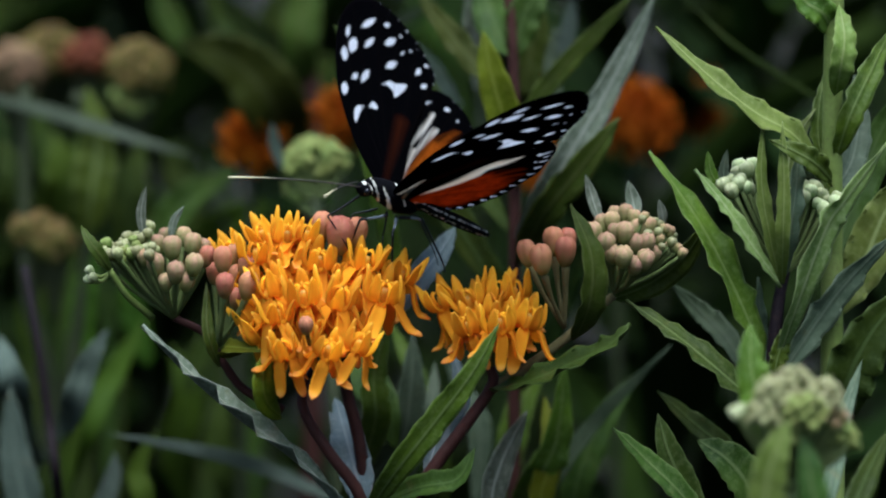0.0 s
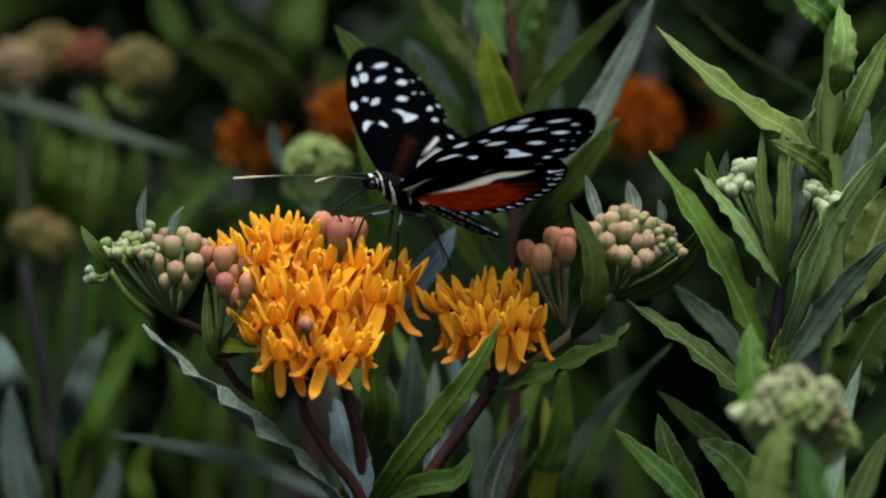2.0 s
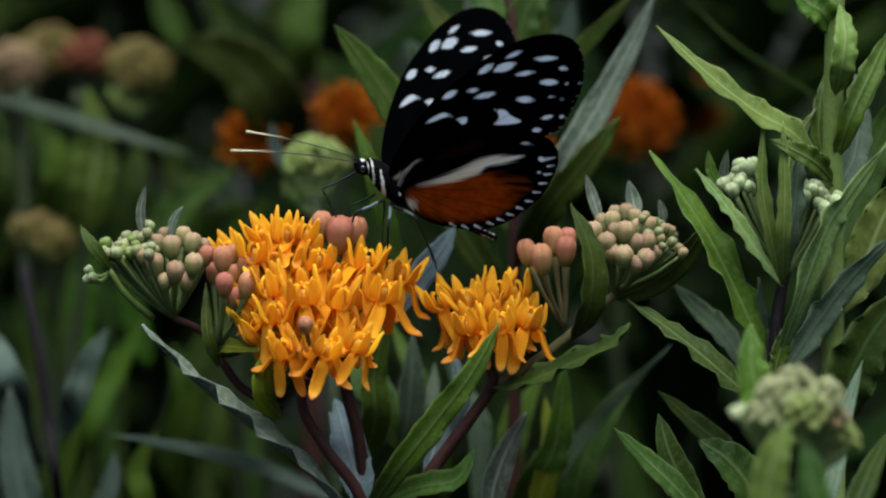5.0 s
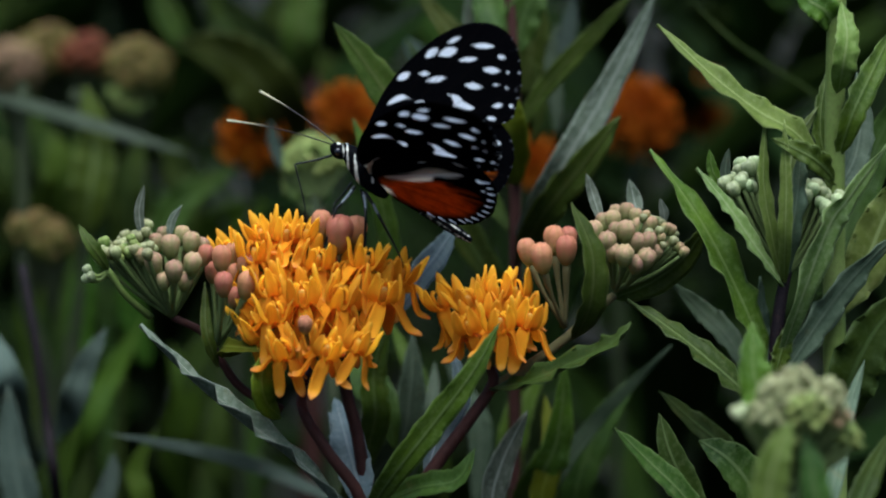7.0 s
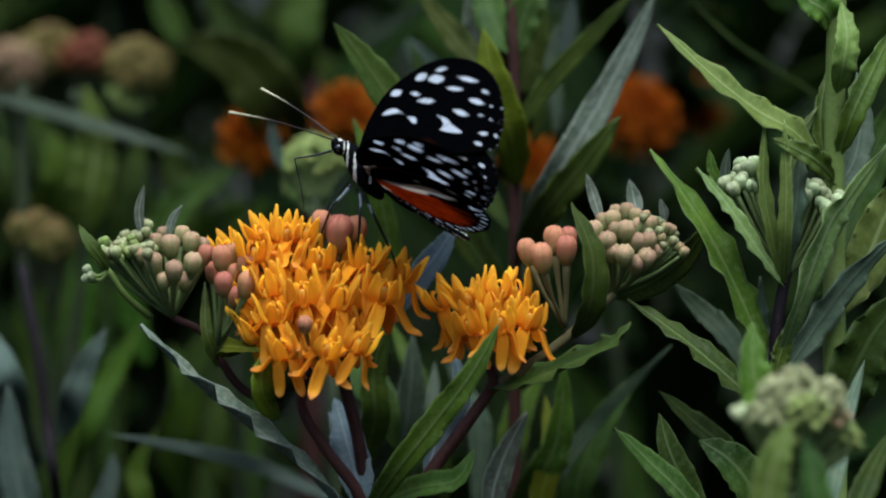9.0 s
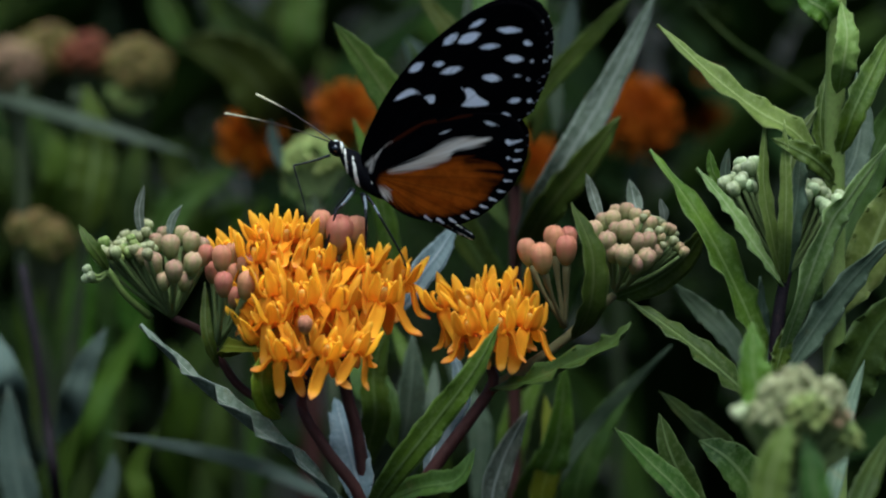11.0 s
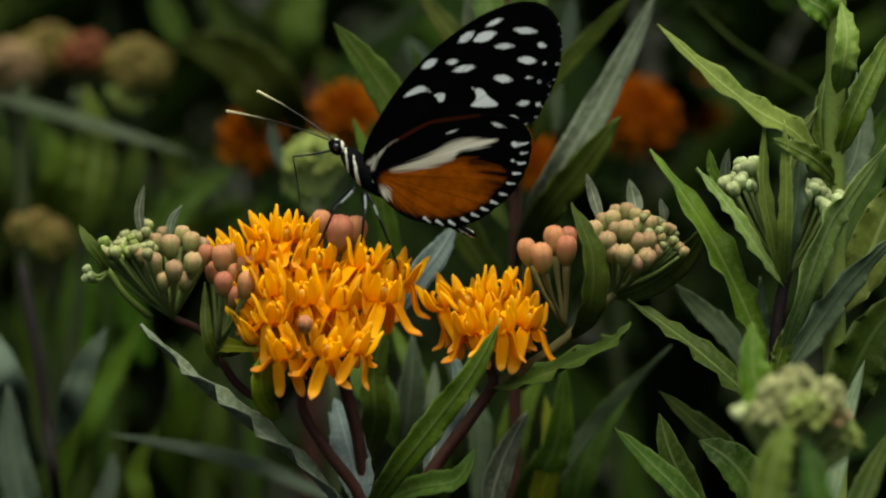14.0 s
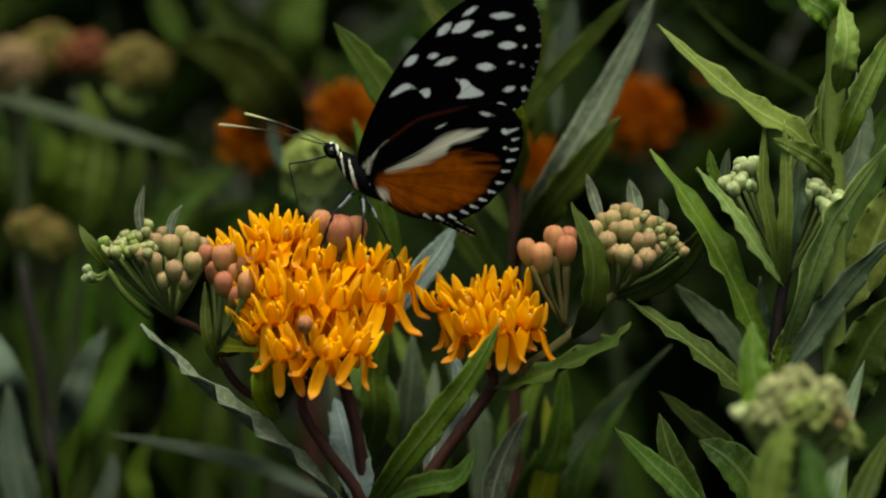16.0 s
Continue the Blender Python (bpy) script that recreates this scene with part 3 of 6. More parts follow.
for i in range(46):
    x, z = rng.uniform(0, 1), rng.uniform(0, 1)
    a, b, c = Vector((0.0372, 0.0069, 0.5859)), Vector((0.0434, 0.0066, 0.5841)), Vector((0.0407, 0.0018, 0.5782))
    bud(bloom, rng.choice(("pale", "green")), a + (b - a) * x + (c - a) * z * 0.9 + Vector((0, rng.uniform(-.006, .006), 0)), HEART_E, rng.uniform(0.38, 0.55), STEM_GREEN)
# leaves of this plant
leaf(bloom, [(-0.0139, 0.0001, 0.5235), (-0.0261, -0.0038, 0.5386), (-0.0376, -0.0065, 0.5483), (-0.0475, -0.0073, 0.5571), (-0.0566, -0.0079, 0.5668)], 0.0045, LEAF_GREY, 66, 0.7, 0.24)
leaf(bloom, [(-0.0308, -0.0025, 0.5481), (-0.0332, -0.0080, 0.5521), (-0.0339, -0.0092, 0.5574), (-0.0320, -0.0003, 0.5633)], 0.0045, LEAF_YELLOW, 25, 0.2)
leaf(bloom, [(-0.0153, -0.0071, 0.5295), (-0.0088, -0.0176, 0.5409), (-0.0015, -0.0202, 0.5509), (0.0056, -0.0209, 0.5605), (0.0104, -0.0197, 0.5691)], 0.0050, LEAF, 15, 0.25, 0.09)
leaf(bloom, [(-0.0035, 0.0038, 0.5348), (-0.0007, 0.0089, 0.5426), (0.0037, 0.0159, 0.5491), (0.0016, 0.0310, 0.5563)], 0.0040, LEAF_BLUE, 0, 0.4, 0.25, label="waxy blue-grey leaf")
leaf(bloom, [(-0.0150, 0.0029, 0.5290), (-0.0167, 0.0078, 0.5351), (-0.0189, 0.0147, 0.5410), (-0.0214, 0.0276, 0.5464)], 0.0066, LEAF_BLUE, 0, 0.5, 0.3, label="withered blue-grey leaf")
leaf(bloom, [(0.0090, 0.0002, 0.5530), (0.0155, -0.0075, 0.5555), (0.0243, -0.0109, 0.5599), (0.0316, -0.0124, 0.5638), (0.0350, -0.0118, 0.5678)], 0.0040, LEAF_DARK, -50, 0.6, 0.2)
leaf(bloom, [(0.0246, -0.0024, 0.5632), (0.0272, -0.0094, 0.5708), (0.0275, -0.0100, 0.5805), (0.0238, -0.0067, 0.5896)], 0.0056, LEAF_OLIVE, 35, 0.4)
leaf(bloom, [(-0.0091, 0.0121, 0.5652), (-0.0046, 0.0191, 0.5719), (-0.0010, 0.0276, 0.5753), (0.0025, 0.0383, 0.5793)], 0.0050, LEAF_BLUE, 10, label="waxy blue-grey leaf")
leaf(bloom, [(0.0324, 0.0066, 0.5696), (0.0397, 0.0110, 0.5720), (0.0462, 0.0117, 0.5768), (0.0506, 0.0106, 0.5835)], 0.0054, LEAF, 25, 0.35)
leaf(bloom, [(-0.0627, -0.0040, 0.5764), (-0.0646, -0.0060, 0.5798), (-0.0664, -0.0060, 0.5824), (-0.0682, -0.0040, 0.5851)], 0.0026, LEAF_OLIVE, 25)
tube("stem", bloom, [(-0.0553, 0.0020, 0.5666), (-0.0598, -0.0020, 0.5715), (-0.0629, -0.0040, 0.5767)], (0.0007, 0.0006), STEM_LIGHT, 10, 7)
for at in ((-0.0668, -0.0030, 0.5766), (-0.0661, -0.0040, 0.5754), (-0.0672, -0.0020, 0.5747)):
    bud(bloom, "white", at, (-0.0628, -0.0030, 0.5760), 0.5, STEM_LIGHT)
for pts, w in (([(-0.0572, 0.0062, 0.5809), (-0.0578, 0.0069, 0.5862), (-0.0568, 0.0076, 0.5912)], 0.0017), ([(-0.0522, 0.0062, 0.5809), (-0.0515, 0.0067, 0.5846), (-0.0496, 0.0071, 0.5874)], 0.0015),
               ([(0.0305, 0.0105, 0.5830), (0.0288, 0.0133, 0.5881), (0.0275, 0.0139, 0.5926)], 0.0021), ([(0.0373, 0.0127, 0.5843), (0.0367, 0.0152, 0.5873), (0.0358, 0.0157, 0.5913)], 0.0028),
               ([(0.0422, 0.0086, 0.5838), (0.0420, 0.0089, 0.5859), (0.0414, 0.0093, 0.5884)], 0.0017)):
    leaf(bloom, pts, w, LEAF_GREY, 10, 0.4, 0.03)
leaf(bloom, [(-0.0426, -0.0011, 0.5576), (-0.0445, -0.0042, 0.5646), (-0.0452, 0.0031, 0.5732)], 0.0024, LEAF_OLIVE, 30)
leaf(bloom, [(-0.0133, -0.0029, 0.5308), (-0.0046, -0.0161, 0.5373), (0.0027, -0.0198, 0.5397), (0.0060, -0.0190, 0.5454)], 0.0048, LEAF_DARK, -30, 0.4)
leaf(bloom, [(0.0107, 0.0217, 0.5187), (0.0096, 0.0229, 0.5275), (0.0124, 0.0261, 0.5359), (0.0167, 0.0272, 0.5439)], 0.0051, LEAF_GREY, 20)
leaf(bloom, [(-0.0386, 0.0032, 0.5596), (-0.0409, -0.0026, 0.5616), (-0.0332, -0.0066, 0.5616)], 0.0036, LEAF_YELLOW, -40)

# ---- the two milkweeds in leaf beside it ----
tall = thing("milkweed_plant", (0.085, 0.03, 0.0), "leafy milkweed with unopened pale green buds", "flowering plant", "milkweed plants")
tube("stem", tall, [(0.09, 0.02, 0), (0.0763, -0.0025, 0.4188), (0.0752, 0.0053, 0.5312), (0.0746, 0.0070, 0.5726), (0.0743, 0.0076, 0.6050), (0.0746, 0.0094, 0.6327)], (0.0028, 0.0018), STEM_LIGHT, 24, 10)
low = thing("milkweed_plant", (0.06, 0.02, 0.0), "leafy milkweed with a loose head of pale buds", "flowering plant", "milkweed plants")
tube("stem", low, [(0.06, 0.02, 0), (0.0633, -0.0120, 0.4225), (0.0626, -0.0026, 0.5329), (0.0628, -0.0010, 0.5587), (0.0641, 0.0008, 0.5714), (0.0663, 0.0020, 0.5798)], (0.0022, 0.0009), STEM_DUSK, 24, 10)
for pts, w, mat, tw in (
        ([(0.0743, 0.0056, 0.5912), (0.0665, 0.0010, 0.6014), (0.0589, -0.0004, 0.6060), (0.0499, 0.0006, 0.6130), (0.0402, 0.0039, 0.6220)], 0.0052, LEAF_FRESH, 35),
        ([(0.0743, 0.0041, 0.6091), (0.0747, -0.0012, 0.6149), (0.0754, -0.0003, 0.6207), (0.0748, 0.0045, 0.6262)], 0.0046, LEAF_FRESH, 10),
        ([(0.0748, 0.0064, 0.5965), (0.0771, 0.0036, 0.6054), (0.0818, 0.0107, 0.6133), (0.0865, 0.0198, 0.6201)], 0.0049, LEAF, 20),
        ([(0.0746, 0.0096, 0.6199), (0.0720, 0.0062, 0.6244), (0.0688, 0.0065, 0.6265), (0.0661, 0.0070, 0.6297)], 0.0053, LEAF, 0),
        ([(0.0750, 0.0076, 0.5769), (0.0791, 0.0151, 0.5868), (0.0837, 0.0206, 0.5971), (0.0892, 0.0221, 0.6079)], 0.0076, LEAF_DARK, 0),
        ([(0.0748, 0.0061, 0.5662), (0.0806, 0.0095, 0.5755), (0.0847, 0.0108, 0.5851), (0.0903, 0.0120, 0.5937)], 0.0085, LEAF_FRESH, 0),
        # deep green here stands in for the shade low on the plant
        ([(0.0748, 0.0031, 0.5448), (0.0765, -0.0016, 0.5544), (0.0810, -0.0022, 0.5643), (0.0890, -0.0009, 0.5738)], 0.0096, LEAF_DARK, 10),
        ([(0.0748, 0.0075, 0.5899), (0.0789, 0.0143, 0.5956), (0.0804, 0.0193, 0.6027), (0.0802, 0.0246, 0.6110)], 0.0050, LEAF_PALE, 10),
        ([(0.0741, 0.0096, 0.5907), (0.0720, 0.0108, 0.5993), (0.0722, 0.0137, 0.6055), (0.0737, 0.0186, 0.6115)], 0.0032, LEAF, 20),
        ([(0.0736, 0.0018, 0.5928), (0.0703, -0.0037, 0.5966), (0.0669, -0.0054, 0.5989), (0.0611, -0.0051, 0.6015)], 0.0043, LEAF, 10)):
    leaf(tall, pts, w, mat, tw, 0.35, 0.13)
for pts, w, mat, tw in (
        ([(0.0612, 0.0010, 0.5583), (0.0560, -0.0013, 0.5706), (0.0487, 0.0027, 0.5846), (0.0393, 0.0086, 0.5978)], 0.0066, LEAF, 40),
        ([(0.0626, -0.0006, 0.5472), (0.0546, -0.0075, 0.5555), (0.0446, -0.0063, 0.5639), (0.0347, -0.0013, 0.5704)], 0.0055, LEAF_MID, 45),
        ([(0.0634, -0.0010, 0.5587), (0.0671, -0.0071, 0.5726), (0.0717, -0.0073, 0.5854), (0.0754, -0.0066, 0.5906), (0.0832, -0.0051, 0.6010)], 0.0053, LEAF_DOWNY, 35),
        ([(0.0631, -0.0016, 0.5544), (0.0703, 0.0019, 0.5647), (0.0767, 0.0031, 0.5732), (0.0863, 0.0044, 0.5827)], 0.0055, LEAF_PALE, 25),
        ([(0.0642, 0.0010, 0.5724), (0.0617, -0.0017, 0.5825), (0.0599, -0.0022, 0.5932), (0.0603, -0.0005, 0.6053)], 0.0028, LEAF_FRESH, 25),
        ([(0.0645, 0.0010, 0.5724), (0.0640, -0.0056, 0.5830), (0.0640, -0.0061, 0.5937), (0.0636, -0.0046, 0.6050)], 0.0026, LEAF_FRESH, -20),
        ([(0.0647, 0.0011, 0.5735), (0.0654, -0.0034, 0.5849), (0.0665, -0.0022, 0.5932), (0.0668, -0.0012, 0.6001)], 0.0036, LEAF_PALE, 30),
        ([(0.0655, 0.0035, 0.5764), (0.0655, 0.0056, 0.5912), (0.0667, 0.0086, 0.5984), (0.0714, 0.0117, 0.6057)], 0.0036, LEAF_DOWNY, 20),
        ([(0.0640, -0.0010, 0.5729), (0.0578, -0.0038, 0.5817), (0.0529, -0.0048, 0.5888), (0.0473, -0.0038, 0.5958)], 0.0036, LEAF_DOWNY, 40),
        ([(0.0539, 0.0014, 0.5901), (0.0532, 0.0020, 0.5943), (0.0539, 0.0026, 0.5988)], 0.0019, LEAF_PALE, 0),
        ([(0.0537, 0.0055, 0.5902), (0.0512, 0.0060, 0.5939), (0.0505, 0.0066, 0.5981)], 0.0021, LEAF, 0),
        ([(0.0561, -0.0647, 0.5509), (0.0548, -0.0653, 0.5609), (0.0530, -0.0642, 0.5686), (0.0532, -0.0612, 0.5759)], 0.0062, LEAF, 10),
        ([(0.0626, -0.0032, 0.5569), (0.0637, -0.0027, 0.5611), (0.0654, -0.0019, 0.5664)], 0.0036, LEAF, 20),
        ([(0.0635, 0.0060, 0.5509), (0.0617, 0.0113, 0.5599), (0.0613, 0.0121, 0.5652), (0.0610, 0.0131, 0.5728)], 0.0028, LEAF_PALE, 20),
        ([(0.0633, 0.0057, 0.5488), (0.0559, 0.0233, 0.5590), (0.0507, 0.0280, 0.5638), (0.0451, 0.0288, 0.5693)], 0.0044, LEAF_DIM, 10)):
    leaf(low, pts, w, mat, tw, 0.35, 0.12)
for centre, cnt, r in (((0.0555, 0.0016, 0.5917), 9, 0.0028), ((0.0695, 0.0034, 0.5899), 10, 0.003), ((0.0736, 0.0012, 0.5883), 8, 0.0026), ((0.0583, 0.0100, 0.5939), 5, 0.002)):
    head_of_buds(low, "white", centre, (0.0647, 0.0013, 0.5745), r, cnt, 0.74, cnt)

near = thing("milkweed_plant", (0.052, -0.06, 0.0), "milkweed with a dense head of pale green buds", "flowering plant", "milkweed plants")
tube("stem", near, [(0.052, -0.06, 0), (0.0569, -0.1022, 0.4275), (0.0560, -0.0914, 0.5402), (0.0566, -0.0923, 0.5556)], (0.004, 0.002), STEM_GREEN, 20, 10)
for c, kind, r, cnt, s in (((0.0480, -0.0980, 0.5669), "white", 0.0008, 3, 0.6), ((0.0545, -0.0960, 0.5696), "pale", 0.0029, 26, 0.5), ((0.0578, -0.0940, 0.5710), "pale", 0.0026, 24, 0.45), ((0.0619, -0.0950, 0.5685), "pale", 0.0032, 30, 0.5), ((0.0589, -0.0980, 0.5665), "lime", 0.0035, 26, 0.5), ((0.0526, -0.0970, 0.5661), "pale", 0.0026, 20, 0.5), ((0.0662, -0.0920, 0.5614), "lime", 0.0023, 14, 0.5), ((0.0556, -0.0970, 0.5629), "lime", 0.0026, 14, 0.5), ((0.0637, -0.0950, 0.5653), "green", 0.0022, 12, 0.45)):
    head_of_buds(near, kind, c, (0.0566, -0.0926, 0.5538), r, cnt, s, cnt, 0.95, STEM_GREEN, 1.5)
for pts, w, mat, tw in (
        ([(0.0530, -0.1041, 0.5432), (0.0521, -0.1047, 0.5535), (0.0533, -0.1047, 0.5609), (0.0561, -0.1029, 0.5666)], 0.0058, LEAF_FRESH, 10),
        ([(0.0614, -0.1024, 0.5409), (0.0604, -0.1019, 0.5520), (0.0595, -0.1010, 0.5583), (0.0585, -0.0992, 0.5640)], 0.0046, LEAF_MID, 10),
        ([(0.0616, -0.0865, 0.5391), (0.0693, -0.0453, 0.5450), (0.0726, -0.0339, 0.5540), (0.0771, -0.0226, 0.5626)], 0.0032, LEAF_PALE, 10),
        ([(0.0676, -0.0670, 0.5346), (0.0721, -0.0558, 0.5421), (0.0757, -0.0499, 0.5480), (0.0798, -0.0441, 0.5539)], 0.0043, LEAF_DARK, 10)):
    leaf(near, pts, w, mat, tw)

side = thing("milkweed_plant", (0.05, 0.0, 0.0), "young milkweed shoot with bright green leaves", "flowering plant", "milkweed plants")
tube("stem", side, [(0.05, 0.0, 0), (0.0507, -0.0231, 0.4156), (0.0514, -0.0093, 0.4994), (0.0510, -0.0033, 0.5276)], (0.003, 0.0014), STEM_GREEN, 16, 8)
# mid and deep greens put the shade low in the bed into these leaves
for pts, w, mat, tw in (
        ([(0.0511, -0.0057, 0.5248), (0.0451, -0.0104, 0.5345), (0.0386, -0.0115, 0.5412), (0.0318, -0.0126, 0.5481)], 0.0047, LEAF_MID, 30),
        ([(0.0508, -0.0042, 0.5212), (0.0466, -0.0045, 0.5333), (0.0427, -0.0053, 0.5421), (0.0407, -0.0043, 0.5493)], 0.0053, LEAF_MID, 10),
        ([(0.0608, -0.0018, 0.5239), (0.0585, -0.0024, 0.5339), (0.0540, -0.0036, 0.5402), (0.0483, -0.0031, 0.5439)], 0.0078, LEAF_MID, 20),
        ([(0.0611, 0.0155, 0.5324), (0.0545, 0.0164, 0.5389), (0.0485, 0.0171, 0.5438), (0.0419, 0.0179, 0.5496)], 0.0044, LEAF_DARK, 20)):
    leaf(side, pts, w, mat, tw)

# ---- the milkweeds behind, out of focus ----
back = thing("milkweed_plant", (0.02, 0.16, 0.0), "leafy milkweed with long grey-green leaves and a purple stem", "flowering plant", "milkweed plants")
tube("stem", back, [(0.02, 0.16, 0), (0.0146, 0.0646, 0.3932), (0.0150, 0.0719, 0.5171), (0.0151, 0.0743, 0.5697), (0.0147, 0.0802, 0.6118), (0.0125, 0.0832, 0.6329)], (0.0016, 0.0011), STEM_PURPLE, 20, 8)
for pts, w, mat, tw in (
        ([(0.0151, 0.0745, 0.5709), (0.0233, 0.0615, 0.5867), (0.0349, 0.0643, 0.6062), (0.0442, 0.0669, 0.6246)], 0.0058, LEAF_GREY, 10),
        ([(0.0154, 0.0761, 0.5826), (0.0139, 0.0575, 0.5941), (0.0101, 0.0543, 0.6071), (0.0081, 0.0557, 0.6173)], 0.0071, LEAF_YELLOW, 10),
        ([(0.0154, 0.0738, 0.5662), (0.0203, 0.0554, 0.5793), (0.0293, 0.0521, 0.5913), (0.0359, 0.0533, 0.5998)], 0.0062, LEAF_OLIVE, 20),
        ([(0.0149, 0.0776, 0.5931), (0.0208, 0.0789, 0.6025), (0.0303, 0.0804, 0.6130), (0.0409, 0.0819, 0.6235)], 0.0040, LEAF_OLIVE, 20),
        ([(0.0080, 0.1000, 0.5992), (0.0074, 0.1000, 0.6089), (0.0065, 0.1000, 0.6150), (0.0056, 0.1000, 0.6229)], 0.0053, LEAF_GREY, 10),
        ([(0.0176, 0.1200, 0.5972), (0.0188, 0.1200, 0.6047), (0.0200, 0.1200, 0.6122), (0.0206, 0.1200, 0.6215)], 0.0077, LEAF_OLIVE, 10),
        ([(0.0102, 0.1000, 0.5796), (0.0095, 0.1000, 0.5882), (0.0080, 0.1000, 0.5980), (0.0083, 0.1000, 0.6053)], 0.0031, LEAF_DIM, 10),
        ([(0.0248, 0.1100, 0.5895), (0.0244, 0.1100, 0.5982), (0.0235, 0.1100, 0.6056), (0.0247, 0.1100, 0.6142)], 0.0032, LEAF_PALE, 10),
        ([(0.0279, 0.1300, 0.6013), (0.0272, 0.1300, 0.6076), (0.0282, 0.1300, 0.6127), (0.0291, 0.1300, 0.6190)], 0.0038, LEAF_MIST, 10),
        ([(0.0190, 0.1000, 0.5882), (0.0208, 0.1000, 0.5955), (0.0202, 0.1000, 0.6016), (0.0189, 0.1000, 0.6077)], 0.0027, LEAF_OLIVE, 10),
        ([(0.0149, 0.0786, 0.6001), (0.0066, 0.0797, 0.6083), (0.0007, 0.0807, 0.6153), (-0.0058, 0.0819, 0.6235)], 0.0056, LEAF_OLIVE, 20),
        ([(0.0152, 0.0753, 0.5552), (0.0054, 0.0695, 0.5715), (-0.0016, 0.0672, 0.5837), (-0.0097, 0.0633, 0.5993)], 0.0070, LEAF_DARK, 20),
        ([(0.0150, 0.0776, 0.5716), (0.0055, 0.0816, 0.5855), (-0.0005, 0.0832, 0.5973), (-0.0076, 0.0854, 0.6126)], 0.0052, LEAF_DARK, 20),
        ([(0.0149, 0.0799, 0.6095), (0.0173, 0.0812, 0.6189), (0.0232, 0.0825, 0.6282)], 0.0071, LEAF_DARK, 0), ([(0.0150, 0.0849, 0.6091), (0.0104, 0.0960, 0.6166), (0.0080, 0.1025, 0.6270)], 0.0072, LEAF_DARK, 0),
        ([(0.0150, 0.0749, 0.5383), (0.0207, 0.0667, 0.5518), (0.0252, 0.0644, 0.5640), (0.0343, 0.0604, 0.5787)], 0.0070, LEAF_FAR, 0),
        ([(0.0152, 0.0716, 0.5148), (0.0192, 0.0528, 0.5247), (0.0231, 0.0490, 0.5337), (0.0247, 0.0463, 0.5505)], 0.0070, LEAF, 20),
        ([(0.0150, 0.0700, 0.5030), (0.0230, 0.0626, 0.5227), (0.0324, 0.0644, 0.5355), (0.0477, 0.0666, 0.5506)], 0.0034, LEAF_DIM, 10)):
    leaf(back, pts, w, mat, tw, 0.3, 0.09)
for pts, w, mat, tw in (
        ([(0.0908, 0.1329, 0.5916), (0.0777, 0.1290, 0.5999), (0.0646, 0.1252, 0.6087), (0.0521, 0.1269, 0.6205)], 0.0011, LEAF_DARK, 0),
        ([(0.0007, 0.0814, 0.5127), (-0.0017, 0.0736, 0.5289), (-0.0052, 0.0733, 0.5410), (-0.0112, 0.0771, 0.5537)], 0.0055, LEAF, 10),
        ([(0.0140, 0.0814, 0.5127), (0.0145, 0.0782, 0.5256), (0.0175, 0.0799, 0.5374), (0.0242, 0.0845, 0.5488)], 0.0060, LEAF, -10),
        ([(0.0273, 0.0806, 0.5067), (0.0283, 0.0772, 0.5185), (0.0331, 0.0789, 0.5303), (0.0416, 0.0835, 0.5417)], 0.0067, LEAF_DARK, 10),
        ([(0.0068, 0.0863, 0.5116), (0.0080, 0.0883, 0.5260), (0.0062, 0.0894, 0.5332), (0.0007, 0.0937, 0.5423)], 0.0049, LEAF_PALE, 10),
        ([(-0.0093, 0.0618, 0.5169), (-0.0075, 0.0592, 0.5270), (-0.0028, 0.0605, 0.5362), (-0.0016, 0.0661, 0.5471)], 0.0047, LEAF_PALE, 0),
        ([(0.0204, 0.0512, 0.5132), (0.0201, 0.0504, 0.5217), (0.0221, 0.0517, 0.5308), (0.0210, 0.0572, 0.5416)], 0.0051, LEAF_YELLOW, 10)):
    leaf(back, pts, w, mat, tw, 0.3, 0.05)
mid = thing("milkweed_plant", (-0.02, 0.14, 0.0), "milkweed with a pale green bud head, half hidden", "flowering plant", "milkweed plants")
tube("stem", mid, [(-0.02, 0.14, 0), (-0.0200, 0.0742, 0.3896), (-0.0219, 0.0719, 0.5171), (-0.0261, 0.0980, 0.5589), (-0.0287, 0.1254, 0.5740)], (0.0022, 0.0011), STEM_DARK, 20, 8)
head_of_buds(mid, "lime", (-0.0289, 0.1314, 0.5811), (-0.0287, 0.1252, 0.5727), 0.0072, 60, 0.75, 9, 0.8)
head_of_buds(mid, "lime", (-0.0308, 0.1326, 0.5750), (-0.0287, 0.1249, 0.5702), 0.005, 30, 0.7, 10, 1.0)
